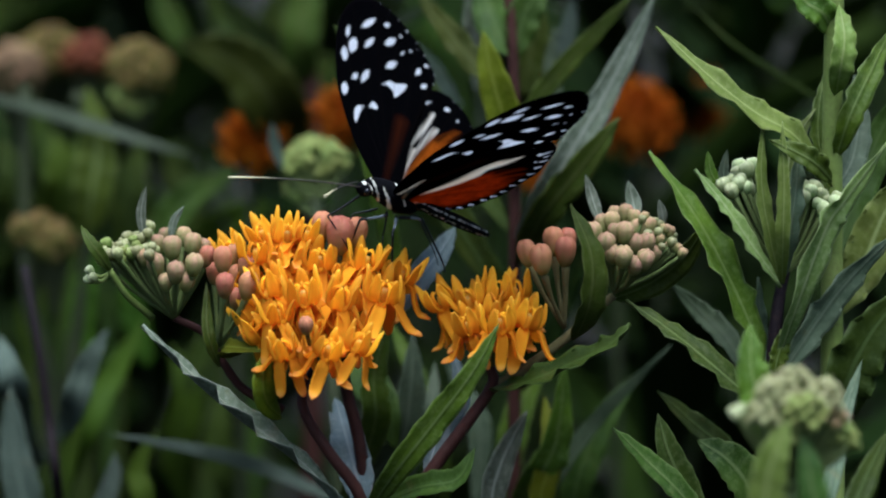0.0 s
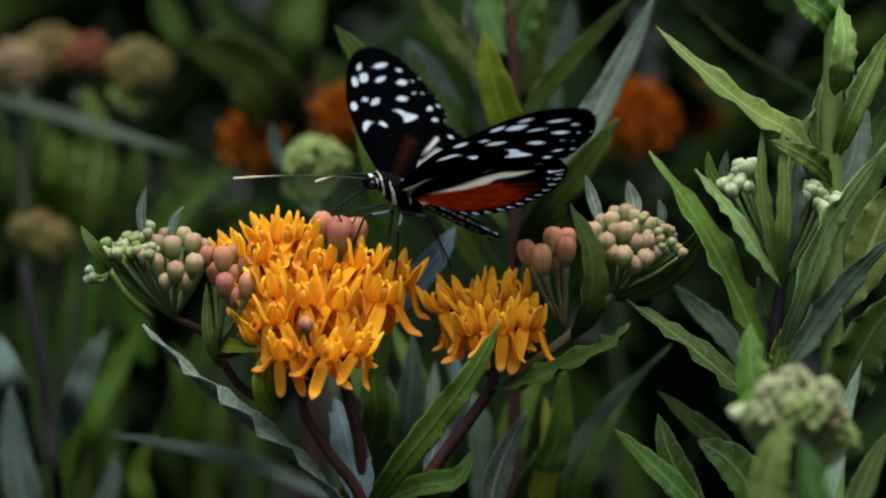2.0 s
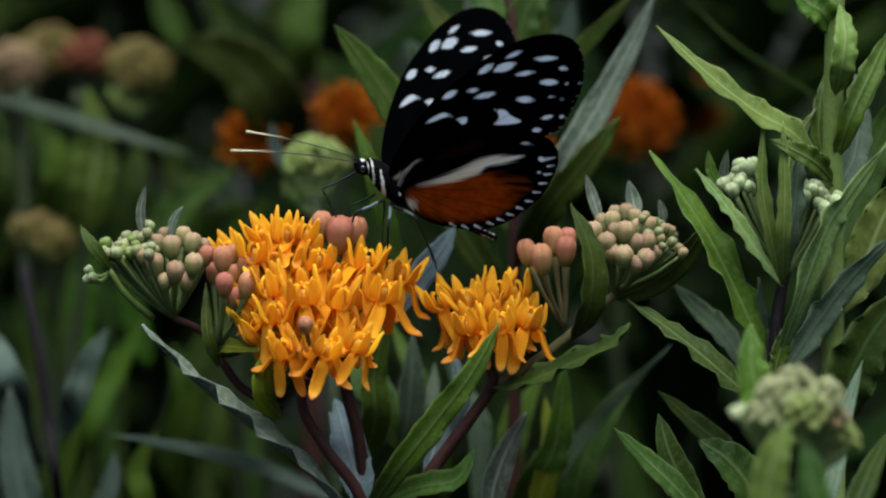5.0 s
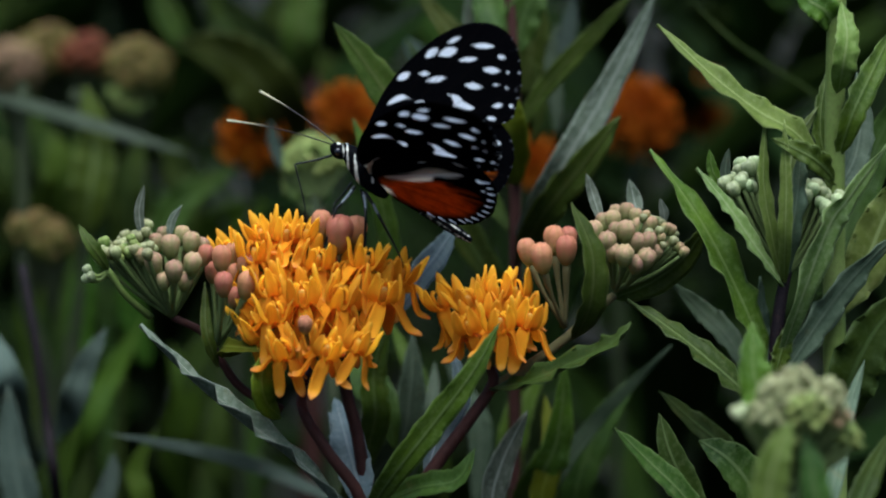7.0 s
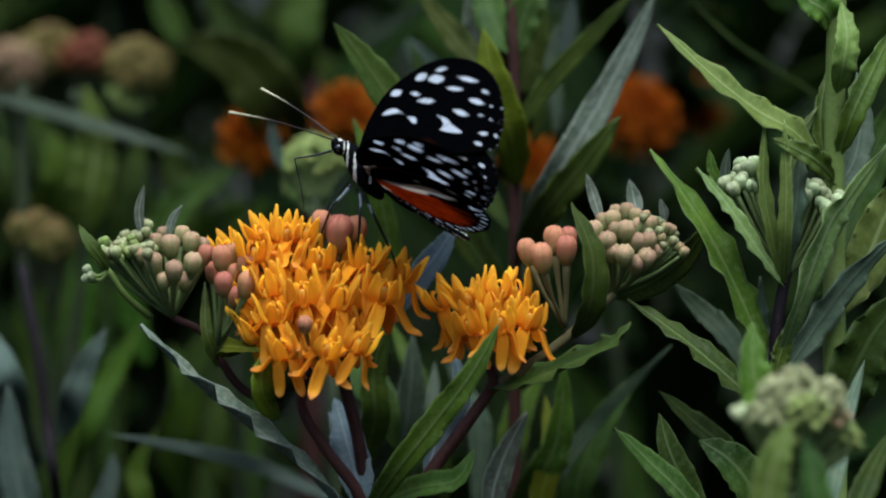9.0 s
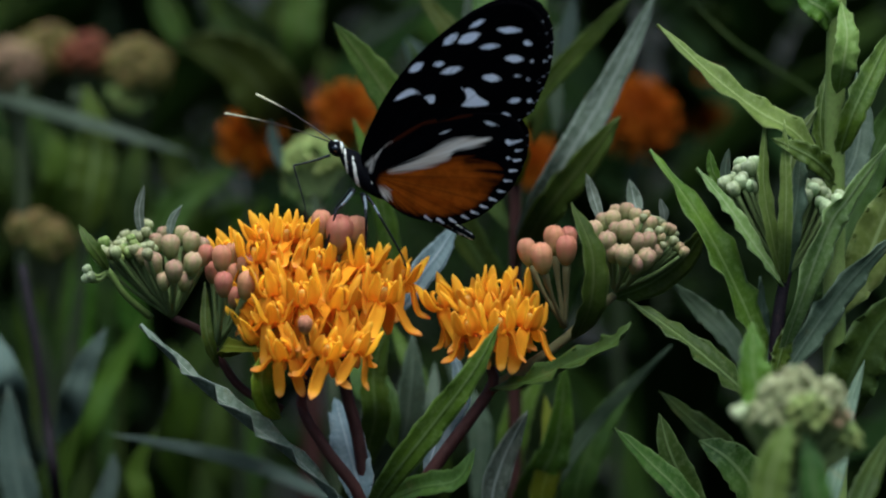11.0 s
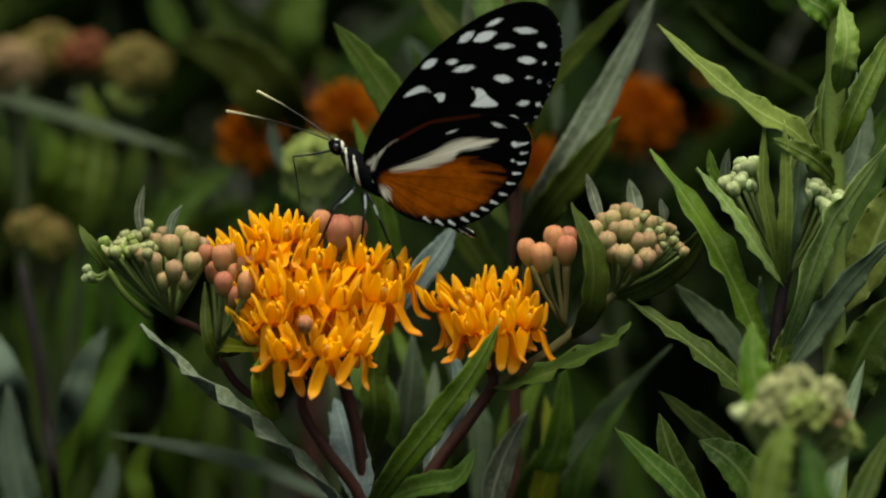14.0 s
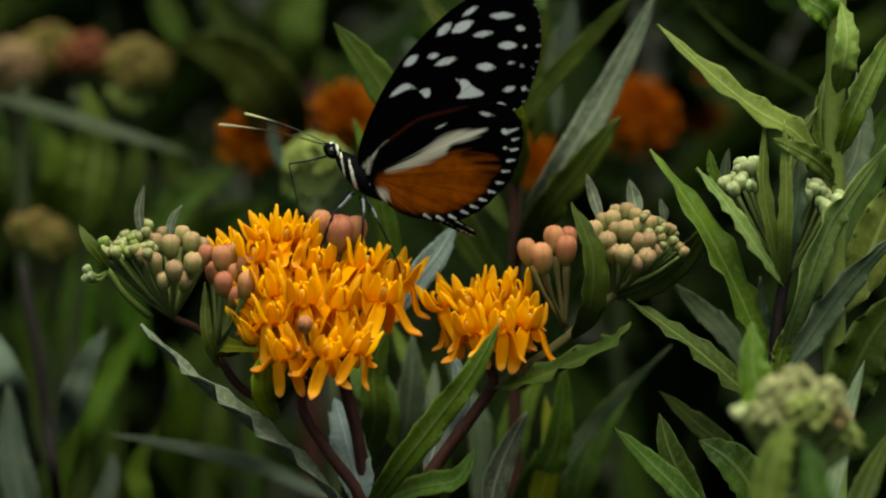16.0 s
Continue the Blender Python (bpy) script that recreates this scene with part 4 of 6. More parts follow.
for pts, w, mat, tw in (
        ([(-0.0359, 0.1200, 0.5809), (-0.0370, 0.1200, 0.5853), (-0.0377, 0.1200, 0.5885), (-0.0382, 0.1200, 0.5916)], 0.0027, LEAF_MIST, 10),
        ([(-0.0045, 0.0522, 0.5924), (-0.0081, 0.0432, 0.6002), (-0.0145, 0.0426, 0.6099), (-0.0218, 0.0419, 0.6195)], 0.0070, LEAF_OLIVE, 10),
        ([(-0.0109, 0.0575, 0.5580), (-0.0108, 0.0545, 0.5725), (-0.0142, 0.0516, 0.5879), (-0.0182, 0.0532, 0.5992)], 0.0041, LEAF, 10),
        ([(-0.0242, 0.0753, 0.5552), (-0.0167, 0.0559, 0.5465), (-0.0119, 0.0451, 0.5415), (-0.0096, 0.0438, 0.5324)], 0.0070, LEAF_DARK, 0),
        ([(-0.0218, 0.0700, 0.5175), (-0.0097, 0.0536, 0.5304), (-0.0068, 0.0503, 0.5428), (-0.0062, 0.0521, 0.5554)], 0.0070, LEAF_PALE, 20),
        ([(-0.0218, 0.0697, 0.5152), (-0.0141, 0.0395, 0.5379), (-0.0140, 0.0362, 0.5500), (-0.0106, 0.0377, 0.5611)], 0.0057, LEAF, 20)):
    leaf(mid, pts, w, mat, tw)

far_a = thing("milkweed_plant", (-0.12, 0.32, 0.0), "milkweed with heads of pinkish buds, behind", "flowering plant", "milkweed plants")
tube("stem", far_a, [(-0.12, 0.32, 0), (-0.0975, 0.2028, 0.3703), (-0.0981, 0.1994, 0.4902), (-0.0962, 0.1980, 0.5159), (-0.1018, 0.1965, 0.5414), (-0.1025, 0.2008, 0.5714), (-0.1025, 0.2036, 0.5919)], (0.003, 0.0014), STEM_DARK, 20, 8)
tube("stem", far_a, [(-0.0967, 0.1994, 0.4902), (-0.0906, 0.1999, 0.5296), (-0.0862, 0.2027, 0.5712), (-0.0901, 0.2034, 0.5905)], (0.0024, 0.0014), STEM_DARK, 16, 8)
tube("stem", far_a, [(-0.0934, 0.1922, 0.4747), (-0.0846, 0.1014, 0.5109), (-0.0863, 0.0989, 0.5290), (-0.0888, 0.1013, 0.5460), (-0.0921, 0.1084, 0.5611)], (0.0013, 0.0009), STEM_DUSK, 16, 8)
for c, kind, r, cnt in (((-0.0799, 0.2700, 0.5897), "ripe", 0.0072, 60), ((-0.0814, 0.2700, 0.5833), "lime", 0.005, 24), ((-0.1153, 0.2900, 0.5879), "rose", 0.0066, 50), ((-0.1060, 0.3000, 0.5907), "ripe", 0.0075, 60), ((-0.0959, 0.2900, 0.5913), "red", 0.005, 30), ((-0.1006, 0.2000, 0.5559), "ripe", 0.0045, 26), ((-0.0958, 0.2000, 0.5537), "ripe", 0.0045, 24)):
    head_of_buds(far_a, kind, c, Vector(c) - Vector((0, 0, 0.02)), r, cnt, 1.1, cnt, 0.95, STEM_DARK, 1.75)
for pts, w, mat, tw in (
        ([(-0.1163, 0.2034, 0.5905), (-0.0965, 0.1978, 0.5862), (-0.0800, 0.1935, 0.5817), (-0.0600, 0.1913, 0.5757)], 0.0032, LEAF_PALE, 0),
        ([(-0.0893, 0.2400, 0.5522), (-0.0899, 0.2400, 0.5624), (-0.0912, 0.2400, 0.5725), (-0.0897, 0.2400, 0.5790)], 0.0064, LEAF_MID, 10),
        ([(-0.1016, 0.2800, 0.5438), (-0.1036, 0.2800, 0.5575), (-0.1072, 0.2800, 0.5726), (-0.1085, 0.2800, 0.5816)], 0.0060, LEAF_DARK, 10),
        ([(-0.1160, 0.3000, 0.5411), (-0.1166, 0.3000, 0.5550), (-0.1133, 0.3000, 0.5689), (-0.1124, 0.3000, 0.5766)], 0.0061, LEAF_DIM, 10),
        ([(-0.0677, 0.2700, 0.5452), (-0.0676, 0.2700, 0.5557), (-0.0705, 0.2700, 0.5647), (-0.0675, 0.2700, 0.5707)], 0.0074, LEAF_DARK, 10),
        ([(-0.0539, 0.2500, 0.5464), (-0.0560, 0.2500, 0.5553), (-0.0588, 0.2500, 0.5626), (-0.0595, 0.2500, 0.5685)], 0.0052, LEAF_DIM, 10),
        ([(-0.0686, 0.3000, 0.5912), (-0.0731, 0.3000, 0.5988), (-0.0761, 0.3000, 0.6049), (-0.0776, 0.3000, 0.6103)], 0.0069, LEAF_DARK, 10),
        ([(-0.0418, 0.2800, 0.5831), (-0.0417, 0.2800, 0.5951), (-0.0424, 0.2800, 0.6041), (-0.0431, 0.2800, 0.6131)], 0.0127, LEAF_DARK, 10),
        ([(-0.0404, 0.3000, 0.5766), (-0.0488, 0.3000, 0.5881), (-0.0563, 0.3000, 0.5958), (-0.0632, 0.3000, 0.6011)], 0.0060, LEAF_DARK, 10),
        ([(-0.0880, 0.2000, 0.5226), (-0.0892, 0.2000, 0.5338), (-0.0877, 0.2000, 0.5436), (-0.0845, 0.2000, 0.5520)], 0.0063, LEAF_VIVID, 10),
        ([(-0.0741, 0.2200, 0.5191), (-0.0771, 0.2200, 0.5292), (-0.0791, 0.2200, 0.5378), (-0.0780, 0.2200, 0.5449)], 0.0064, LEAF_VIVID, 10),
        ([(-0.1062, 0.2500, 0.5139), (-0.1075, 0.2500, 0.5257), (-0.1050, 0.2500, 0.5361), (-0.1017, 0.2500, 0.5435)], 0.0061, LEAF_VIVID, 10),
        ([(-0.0631, 0.2000, 0.5155), (-0.0609, 0.2000, 0.5240), (-0.0571, 0.2000, 0.5296), (-0.0532, 0.2000, 0.5331)], 0.0055, LEAF_DARK, 10),
        ([(-0.0874, 0.1985, 0.5550), (-0.0855, 0.1950, 0.5666), (-0.0841, 0.1967, 0.5788), (-0.0869, 0.1987, 0.5924)], 0.0096, LEAF, 0),
        ([(-0.0962, 0.1961, 0.5022), (-0.0832, 0.1136, 0.5262), (-0.0784, 0.1053, 0.5391), (-0.0735, 0.1065, 0.5477)], 0.0057, LEAF_MIST, 0),
        ([(-0.0967, 0.1991, 0.4874), (-0.0998, 0.1912, 0.5032), (-0.0951, 0.1143, 0.5312), (-0.0989, 0.1162, 0.5448)], 0.0081, LEAF_MIST, 0),
        ([(-0.0953, 0.1991, 0.4874), (-0.0867, 0.1719, 0.5097), (-0.0787, 0.1741, 0.5257), (-0.0706, 0.1760, 0.5391)], 0.0059, LEAF_VIVID, 0),
        ([(-0.0203, 0.1010, 0.5085), (-0.0381, 0.1120, 0.5144), (-0.0518, 0.0929, 0.5227), (-0.0726, 0.0935, 0.5265)], 0.0031, LEAF_MIST, 0),
        ([(-0.0791, 0.1969, 0.5441), (-0.0695, 0.1985, 0.5550), (-0.0626, 0.1998, 0.5646), (-0.0502, 0.2008, 0.5714)], 0.0083, LEAF_DARK, 0),
        ([(-0.1066, 0.2567, 0.5381), (-0.1016, 0.2534, 0.5505), (-0.0982, 0.2500, 0.5627), (-0.1011, 0.2518, 0.5756)], 0.0131, LEAF_VIVID, 20),
        ([(-0.0771, 0.2559, 0.5323), (-0.0797, 0.2527, 0.5461), (-0.0814, 0.2496, 0.5598), (-0.0778, 0.2514, 0.5728)], 0.0117, LEAF_DARK, 10),
        ([(-0.1133, 0.2171, 0.5439), (-0.1085, 0.2137, 0.5558), (-0.1065, 0.2101, 0.5661), (-0.1093, 0.2119, 0.5785)], 0.0098, LEAF_DARK, 10),
        ([(-0.0639, 0.2567, 0.5381), (-0.0606, 0.2529, 0.5476), (-0.0530, 0.2488, 0.5540), (-0.0443, 0.2492, 0.5569)], 0.0087, LEAF_VIVID, 20),
        ([(-0.0654, 0.2285, 0.4811), (-0.0676, 0.2206, 0.4973), (-0.0643, 0.2177, 0.5123), (-0.0686, 0.2195, 0.5250)], 0.0079, LEAF_VIVID, 10),
        ([(-0.0524, 0.2275, 0.4740), (-0.0533, 0.2195, 0.4889), (-0.0573, 0.2161, 0.5011), (-0.0544, 0.2181, 0.5151)], 0.0085, LEAF_DARK, 10),
        ([(-0.0979, 0.1491, 0.4914), (-0.0941, 0.1406, 0.5026), (-0.0876, 0.1420, 0.5129), (-0.0850, 0.1439, 0.5258)], 0.0052, LEAF_DARK, 10),
        ([(-0.0737, 0.1290, 0.4920), (-0.0677, 0.1206, 0.5042), (-0.0690, 0.1219, 0.5130), (-0.0639, 0.1231, 0.5218)], 0.0046, LEAF_VIVID, 10),
        ([(-0.0893, 0.1013, 0.4958), (-0.0920, 0.1030, 0.5080), (-0.0945, 0.1047, 0.5203), (-0.0955, 0.1068, 0.5351)], 0.0074, LEAF_MIST, 10), ([(-0.0893, 0.1196, 0.4967), (-0.0861, 0.1213, 0.5093), (-0.0836, 0.1229, 0.5206), (-0.0817, 0.1243, 0.5306)], 0.0038, LEAF_VIVID, 10),
        ([(-0.0789, 0.1042, 0.4951), (-0.0771, 0.1054, 0.5037), (-0.0733, 0.1068, 0.5136), (-0.0727, 0.1077, 0.5197)], 0.0042, LEAF_MIST, 10)):
    leaf(far_a, pts, w, mat, tw)
for i, (x, top, lean, mat) in enumerate(((0.15, 0.1, 0.02, LEAF_DARK), (0.14, 0.095, -0.01, LEAF_DARK), (0.127, 0.105, 0.015, LEAF_DARK), (0.118, 0.09, 0.01, LEAF_DARK), (0.105, 0.11, -0.012, LEAF_DARK),
                                          (0.095, 0.09, 0.014, LEAF_DARK), (0.085, 0.11, -0.008, LEAF_DARK), (0.076, 0.09, 0.012, LEAF_DARK), (0.066, 0.1, 0.02, LEAF_DARK), (0.13, 0.15, -0.02, LEAF_DARK), (0.11, 0.155, 0.02, LEAF_DARK), (0.09, 0.14, -0.02, LEAF_DARK))):
    y = 0.2 + 0.16 * ((i * 5) % 12) / 12
    low_z, top = 0.34, top + 0.09 + 0.05 * (top > 0.19)
    leaf(far_a, [(-x, y, low_z), (-x + lean * 0.3, y, low_z + top * 0.3), (-x + lean * 0.6, y + 0.01, low_z + top * 0.65), (-x + lean, y + 0.02, low_z + top)], 0.006 + 0.001 * (i % 3), mat, 20 * (i % 3) - 20)
far_b = thing("milkweed_plant", (-0.06, 0.4, 0.0), "tall milkweed with broad green leaves, behind", "flowering plant", "milkweed plants")
tube("stem", far_b, [(-0.06, 0.4, 0), (-0.0344, 0.2702, 0.3469), (-0.0342, 0.2485, 0.4798), (-0.0336, 0.2516, 0.5742), (-0.0348, 0.2545, 0.5944), (-0.0355, 0.2585, 0.6232)], (0.003, 0.0018), STEM_PURPLE, 20, 8)
for pts, w, mat, tw in (
        ([(-0.0370, 0.2498, 0.5612), (-0.0410, 0.2126, 0.5840), (-0.0502, 0.2044, 0.5973), (-0.0646, 0.1952, 0.6036)], 0.0152, LEAF_OLIVE, 0),
        ([(-0.0201, 0.1600, 0.6032), (-0.0156, 0.1600, 0.6075), (-0.0103, 0.1600, 0.6110), (-0.0031, 0.1600, 0.6151)], 0.0034, LEAF_DIM, 10),
        ([(-0.0085, 0.1500, 0.6073), (-0.0050, 0.1500, 0.6027), (-0.0012, 0.1500, 0.5989), (0.0047, 0.1500, 0.5917)], 0.0046, LEAF_MIST, 10),
        ([(-0.0348, 0.2535, 0.5872), (-0.0366, 0.2449, 0.5981), (-0.0352, 0.2465, 0.6095), (-0.0344, 0.2483, 0.6224)], 0.0090, LEAF_OLIVE, 0),
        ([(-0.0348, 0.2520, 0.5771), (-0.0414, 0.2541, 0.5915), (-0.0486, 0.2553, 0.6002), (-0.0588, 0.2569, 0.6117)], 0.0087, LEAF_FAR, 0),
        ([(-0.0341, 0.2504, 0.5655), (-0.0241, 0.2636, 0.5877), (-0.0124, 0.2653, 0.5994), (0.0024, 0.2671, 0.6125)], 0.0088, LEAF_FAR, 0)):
    leaf(far_b, pts, w, mat, tw)


# ---- orange flower heads far behind ----
def far_head(at, radius, count, seed):
    base = (at[0], at[1], 0.0)
    ob = thing("milkweed_plant", base, "milkweed with a blurred red-orange flower head, far behind", "flowering plant", "milkweed plants")
    rng = random.Random(seed)
    c = Vector(at)
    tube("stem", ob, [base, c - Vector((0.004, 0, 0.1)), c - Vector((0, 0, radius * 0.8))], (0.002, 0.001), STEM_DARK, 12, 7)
    for i in range(count):
        z = 1 - (i + 0.5) / count * 1.6
        a = i * 2.39996
        rr = math.sqrt(max(0, 1 - z * z))
        d = Vector((rr * math.cos(a), rr * math.sin(a), z))
        o = piece("flower", FAR_FLOWER, ob, aim(local(ob, [c + d * radius * 0.8])[0], d + Vector((0, 0, 0.8)), rng.uniform(0, 6), 0.85))
    return ob


def joined_flower():
    verts, faces, along = [], [], []
    for k in range(5):
        for me, da in ((PETALS[1], 0.0), (HOODS[1], 0.63)):
            m = Matrix.Rotation(k * 1.2566 + da, 4, 'Z')
            o = len(verts)
            verts += [m @ v.co for v in me.vertices]
            faces += [tuple(i + o for i in p.vertices) for p in me.polygons]
            along += [d.value for d in me.attributes["along"].data]
    return mesh_from("flower", verts, faces, FAR_ORANGE, {"along": along})


FAR_FLOWER = joined_flower()
far_head((-0.0471, 0.2166, 0.5766), 0.0052, 13, 1)
far_head((-0.0237, 0.2026, 0.5844), 0.005, 12, 2)
far_head((0.0498, 0.2621, 0.5768), 0.009, 20, 3)
far_head((0.0225, 0.2407, 0.5684), 0.003, 8, 4)
far_head((0.0811, 0.4218, 0.5635), 0.009, 16, 5)


# ---- the rest of the bed: leafy milkweeds one behind the other ----
def wild(at, height, seed):
    ob = thing("milkweed_plant", at, "leafy milkweed further back in the bed, coloured dark as in shade", "flowering plant", "milkweed plants")
    rng = random.Random(seed)
    b = Vector(at)
    top = b + Vector((rng.uniform(-.06, .06), rng.uniform(-.04, .04), height))
    tube("stem", ob, [b, b.lerp(top, 0.5) + Vector((rng.uniform(-.02, .02), 0, 0)), top], (0.0025, 0.0012), STEM_DARK, 10, 7)
    for i in range(34):
        s = 0.06 + 0.94 * i / 34
        p = b.lerp(top, s)
        a = i * 2.1 + rng.uniform(-.4, .4)
        ln = rng.uniform(0.07, 0.12) * (1.15 - 0.4 * s)
        out = Vector((math.cos(a), math.sin(a), 0))
        pts = [p, p + out * ln * 0.4 + Vector((0, 0, ln * 0.35)), p + out * ln * 0.75 + Vector((0, 0, ln * 0.55)), p + out * ln + Vector((0, 0, ln * rng.uniform(0.4, 0.8)))]
        # leaf colours that already carry the shade between the plants
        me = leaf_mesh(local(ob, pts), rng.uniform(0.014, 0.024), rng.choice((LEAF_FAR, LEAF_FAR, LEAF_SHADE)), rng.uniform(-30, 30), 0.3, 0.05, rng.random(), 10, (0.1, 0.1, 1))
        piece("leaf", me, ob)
    return ob


KINDS = [wild((0.0, 1.0, 0.0), 0.66, 1), wild((0.2, 1.1, 0.0), 0.6, 2), wild((-0.2, 1.05, 0.0), 0.7, 3), wild((0.35, 0.8, 0.0), 0.56, 4)]
rng = random.Random(11)
for row, (y, step, wide) in enumerate(((0.38, 0.07, 0.3), (0.5, 0.07, 0.32), (0.64, 0.08, 0.4), (0.8, 0.08, 0.4), (1.0, 0.1, 0.45), (1.3, 0.12, 0.5), (1.7, 0.16, 0.6), (2.2, 0.18, 0.7))):
    x = -wide
    while x < wide:
        k = rng.choice(KINDS)
        copy_thing(k, pose(x + rng.uniform(-.04, .04), y + rng.uniform(-.16, .16) * min(1, max(0.4, 2 * y - 0.7)), 0, 0, 0, rng.uniform(0, 360)))
        x += step
# more of them to both sides of the bed and behind the tripod
placed = []
while len(placed) < 62:
    x, y = rng.uniform(-1.5, 1.5), rng.uniform(-1.9, 2.3)
    if (abs(x) < 0.42 + 0.3 * max(0, y) and y > -1.0) or any((x - a) ** 2 + (y - b) ** 2 < 0.03 for a, b in placed):
        continue
    placed.append((x, y))
    copy_thing(rng.choice(KINDS), pose(x, y, 0, 0, 0, rng.uniform(0, 360)))


def undergrowth():
    """Low leafy growth of the wider bed, joined: tufts of lance leaves all round."""
    verts, faces, across, along = [], [], [], []
    shapes = [k.data for plant in KINDS for k in plant.children if k.name.startswith("leaf")]
    for i in range(2800):
        a, r = rng.uniform(0, 6.283), 0.5 + 6.5 * rng.random()
        if (r < 2.6 and abs(math.sin(a - 1.5708)) * r < 0.5 and math.sin(a) > 0) or (r < 1.1 and math.sin(a) < 0 and abs(math.cos(a)) * r < 0.4):
            continue
        m0 = pose(r * math.cos(a), r * math.sin(a), rng.uniform(-0.35, 0.0), 0, 0, rng.uniform(0, 360)) @ Matrix.Scale(rng.uniform(1.0, 1.7), 4)
        for j in range(5):
            me = rng.choice(shapes)
            m = m0 @ pose(rng.uniform(-.05, .05), rng.uniform(-.05, .05), 0, 0, 0, j * 72)
            o = len(verts)
            half = len(me.vertices) // 2
            pts = [m @ v.co for v in me.vertices[:half]]
            verts += pts
            n = half // 9
            for p in range(0, n - 1, 2):
                q = min(p + 2, n - 1)
                for c, d in ((0, 4), (4, 8)):
                    faces.append((o + p * 9 + c, o + p * 9 + d, o + q * 9 + d, o + q * 9 + c))
            across += [d.value for d in me.attributes["across"].data[:half]]
            along += [d.value for d in me.attributes["along"].data[:half]]
    # one dark colour paints the growth as if all in shade
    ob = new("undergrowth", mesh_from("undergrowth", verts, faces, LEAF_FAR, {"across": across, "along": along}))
    tagged(ob, "leafy undergrowth of the wider bed, coloured dark as in shade", "undergrowth", kind="stuff")


undergrowth()


# ---- the butterfly: x towards its tail, y towards its right, z up, in mm before scaling ----
FACING = pose(0, 0, 0, -8, 0, 0)
butterfly = thing("butterfly", (-0.0143, 0.0021, 0.5949), "black butterfly with white-spotted orange hindwings feeding on the flowers", "butterfly")


def closed_curve(pts, n):
    p = np.array(pts, float)
    m = len(p)
    out = []
    for i in range(n):
        s = i / n * m
        k, u = int(s), s - int(s)
        a, b, c, d = (p[(k + j - 1) % m] for j in range(4))
        out.append(0.5 * (2 * b + (c - a) * u + (2 * a - 5 * b + 4 * c - d) * u * u + (3 * b - a - 3 * c + d) * u ** 3))
    return np.array(out)


def inside(pts, poly):
    """Signed distance of points to a closed outline, positive inside."""
    poly = np.asarray(poly, float)
    best = np.full(len(pts), 1e9)
    odd = np.zeros(len(pts), bool)
    for a, b in zip(poly, np.roll(poly, -1, 0)):
        ab = b - a
        u = np.clip(((pts - a) @ ab) / max(ab @ ab, 1e-9), 0, 1)
        best = np.minimum(best, np.linalg.norm(pts - a - u[:, None] * ab, axis=1))
        cross = (a[1] > pts[:, 1]) != (b[1] > pts[:, 1])
        with np.errstate(divide='ignore', invalid='ignore'):
            xs = a[0] + (pts[:, 1] - a[1]) / (b[1] - a[1] if b[1] != a[1] else 1e-9) * ab[0]
        odd ^= cross & (pts[:, 0] < xs)
    return np.where(odd, best, -best)


def spot(pts, at, a, b, deg):
    """Signed distance, about, to an ellipse."""
    q = pts - np.array(at)
    c, s = math.cos(radians(deg)), math.sin(radians(deg))
    x, y = q[:, 0] * c + q[:, 1] * s, -q[:, 0] * s + q[:, 1] * c
    k = (np.abs(x / a) ** 1.5 + np.abs(y / b) ** 1.5) ** (1 / 1.5)
    return (1 - k) * min(a, b)


def strip(pts, a, b, ra, rb):
    a, b = np.array(a), np.array(b)
    u = np.clip(((pts - a) @ (b - a)) / ((b - a) @ (b - a)), 0, 1)
    return ra + (rb - ra) * u - np.linalg.norm(pts - a - u[:, None] * (b - a), axis=1)


FORE = ((0.21, 0.00), (-0.43, 4.05), (4.05, 12.57), (10.65, 20.77), (18.96, 27.48), (25.56, 30.88), (30.88, 31.74), (34.61, 30.25), (36.42, 26.62), (36.63, 22.15), (35.57, 17.04), (33.44, 12.57), (31.31, 9.27), (25.56, 7.67), (14.91, 4.05), (4.26, -0.64))
HIND = ((0.64, -0.64), (1.49, 2.13), (5.86, 5.96), (12.25, 9.16), (19.17, 10.33), (26.09, 10.22), (29.39, 8.84), (30.88, 5.75), (30.67, 2.34), (29.29, -1.28), (27.05, -4.79), (23.86, -7.56), (20.55, -9.69), (16.61, -10.86), (12.25, -10.33), (7.67, -9.16), (4.26, -6.82), (1.92, -3.73))
FORE_SPOTS = (((18.61, 24.90), 2.17, 0.94, 35), ((22.08, 25.05), 2.61, 1.13, 20), ((23.95, 27.78), 2.17, 0.66, 25), ((29.78, 26.27), 2.93, 0.84, -5),
              ((25.86, 23.29), 2.50, 0.75, 3), ((32.90, 23.57), 1.19, 0.75, -15), ((11.69, 19.82), 1.96, 0.94, 30), ((15.99, 20.24), 1.52, 0.75, 5))
TRAPEZE = ((19.5, 15.7), (21.9, 15.2), (22.9, 13.9), (24.8, 12.5), (24.0, 11.7), (19.4, 11.8), (20.5, 13.6))
BOW = ((6.5, 13.3), (8.5, 15.3), (10.7, 15.8), (12.6, 14.2), (10.8, 14.4), (8.8, 13.8))
WEDGE = ((12.35, 14.27), (14.70, 14.38), (14.59, 12.78), (13.63, 12.35))
FORE_SPOTS_LOW = (((18.24, 18.96), 2.61, 0.84, 12), ((30.13, 20.66), 2.17, 0.94, -5), ((33.44, 20.13), 0.65, 0.56, 0), ((25.58, 17.13), 2.17, 0.94, -8),
                  ((30.47, 17.39), 1.09, 0.47, 0), ((32.48, 16.61), 0.54, 0.75, -10))
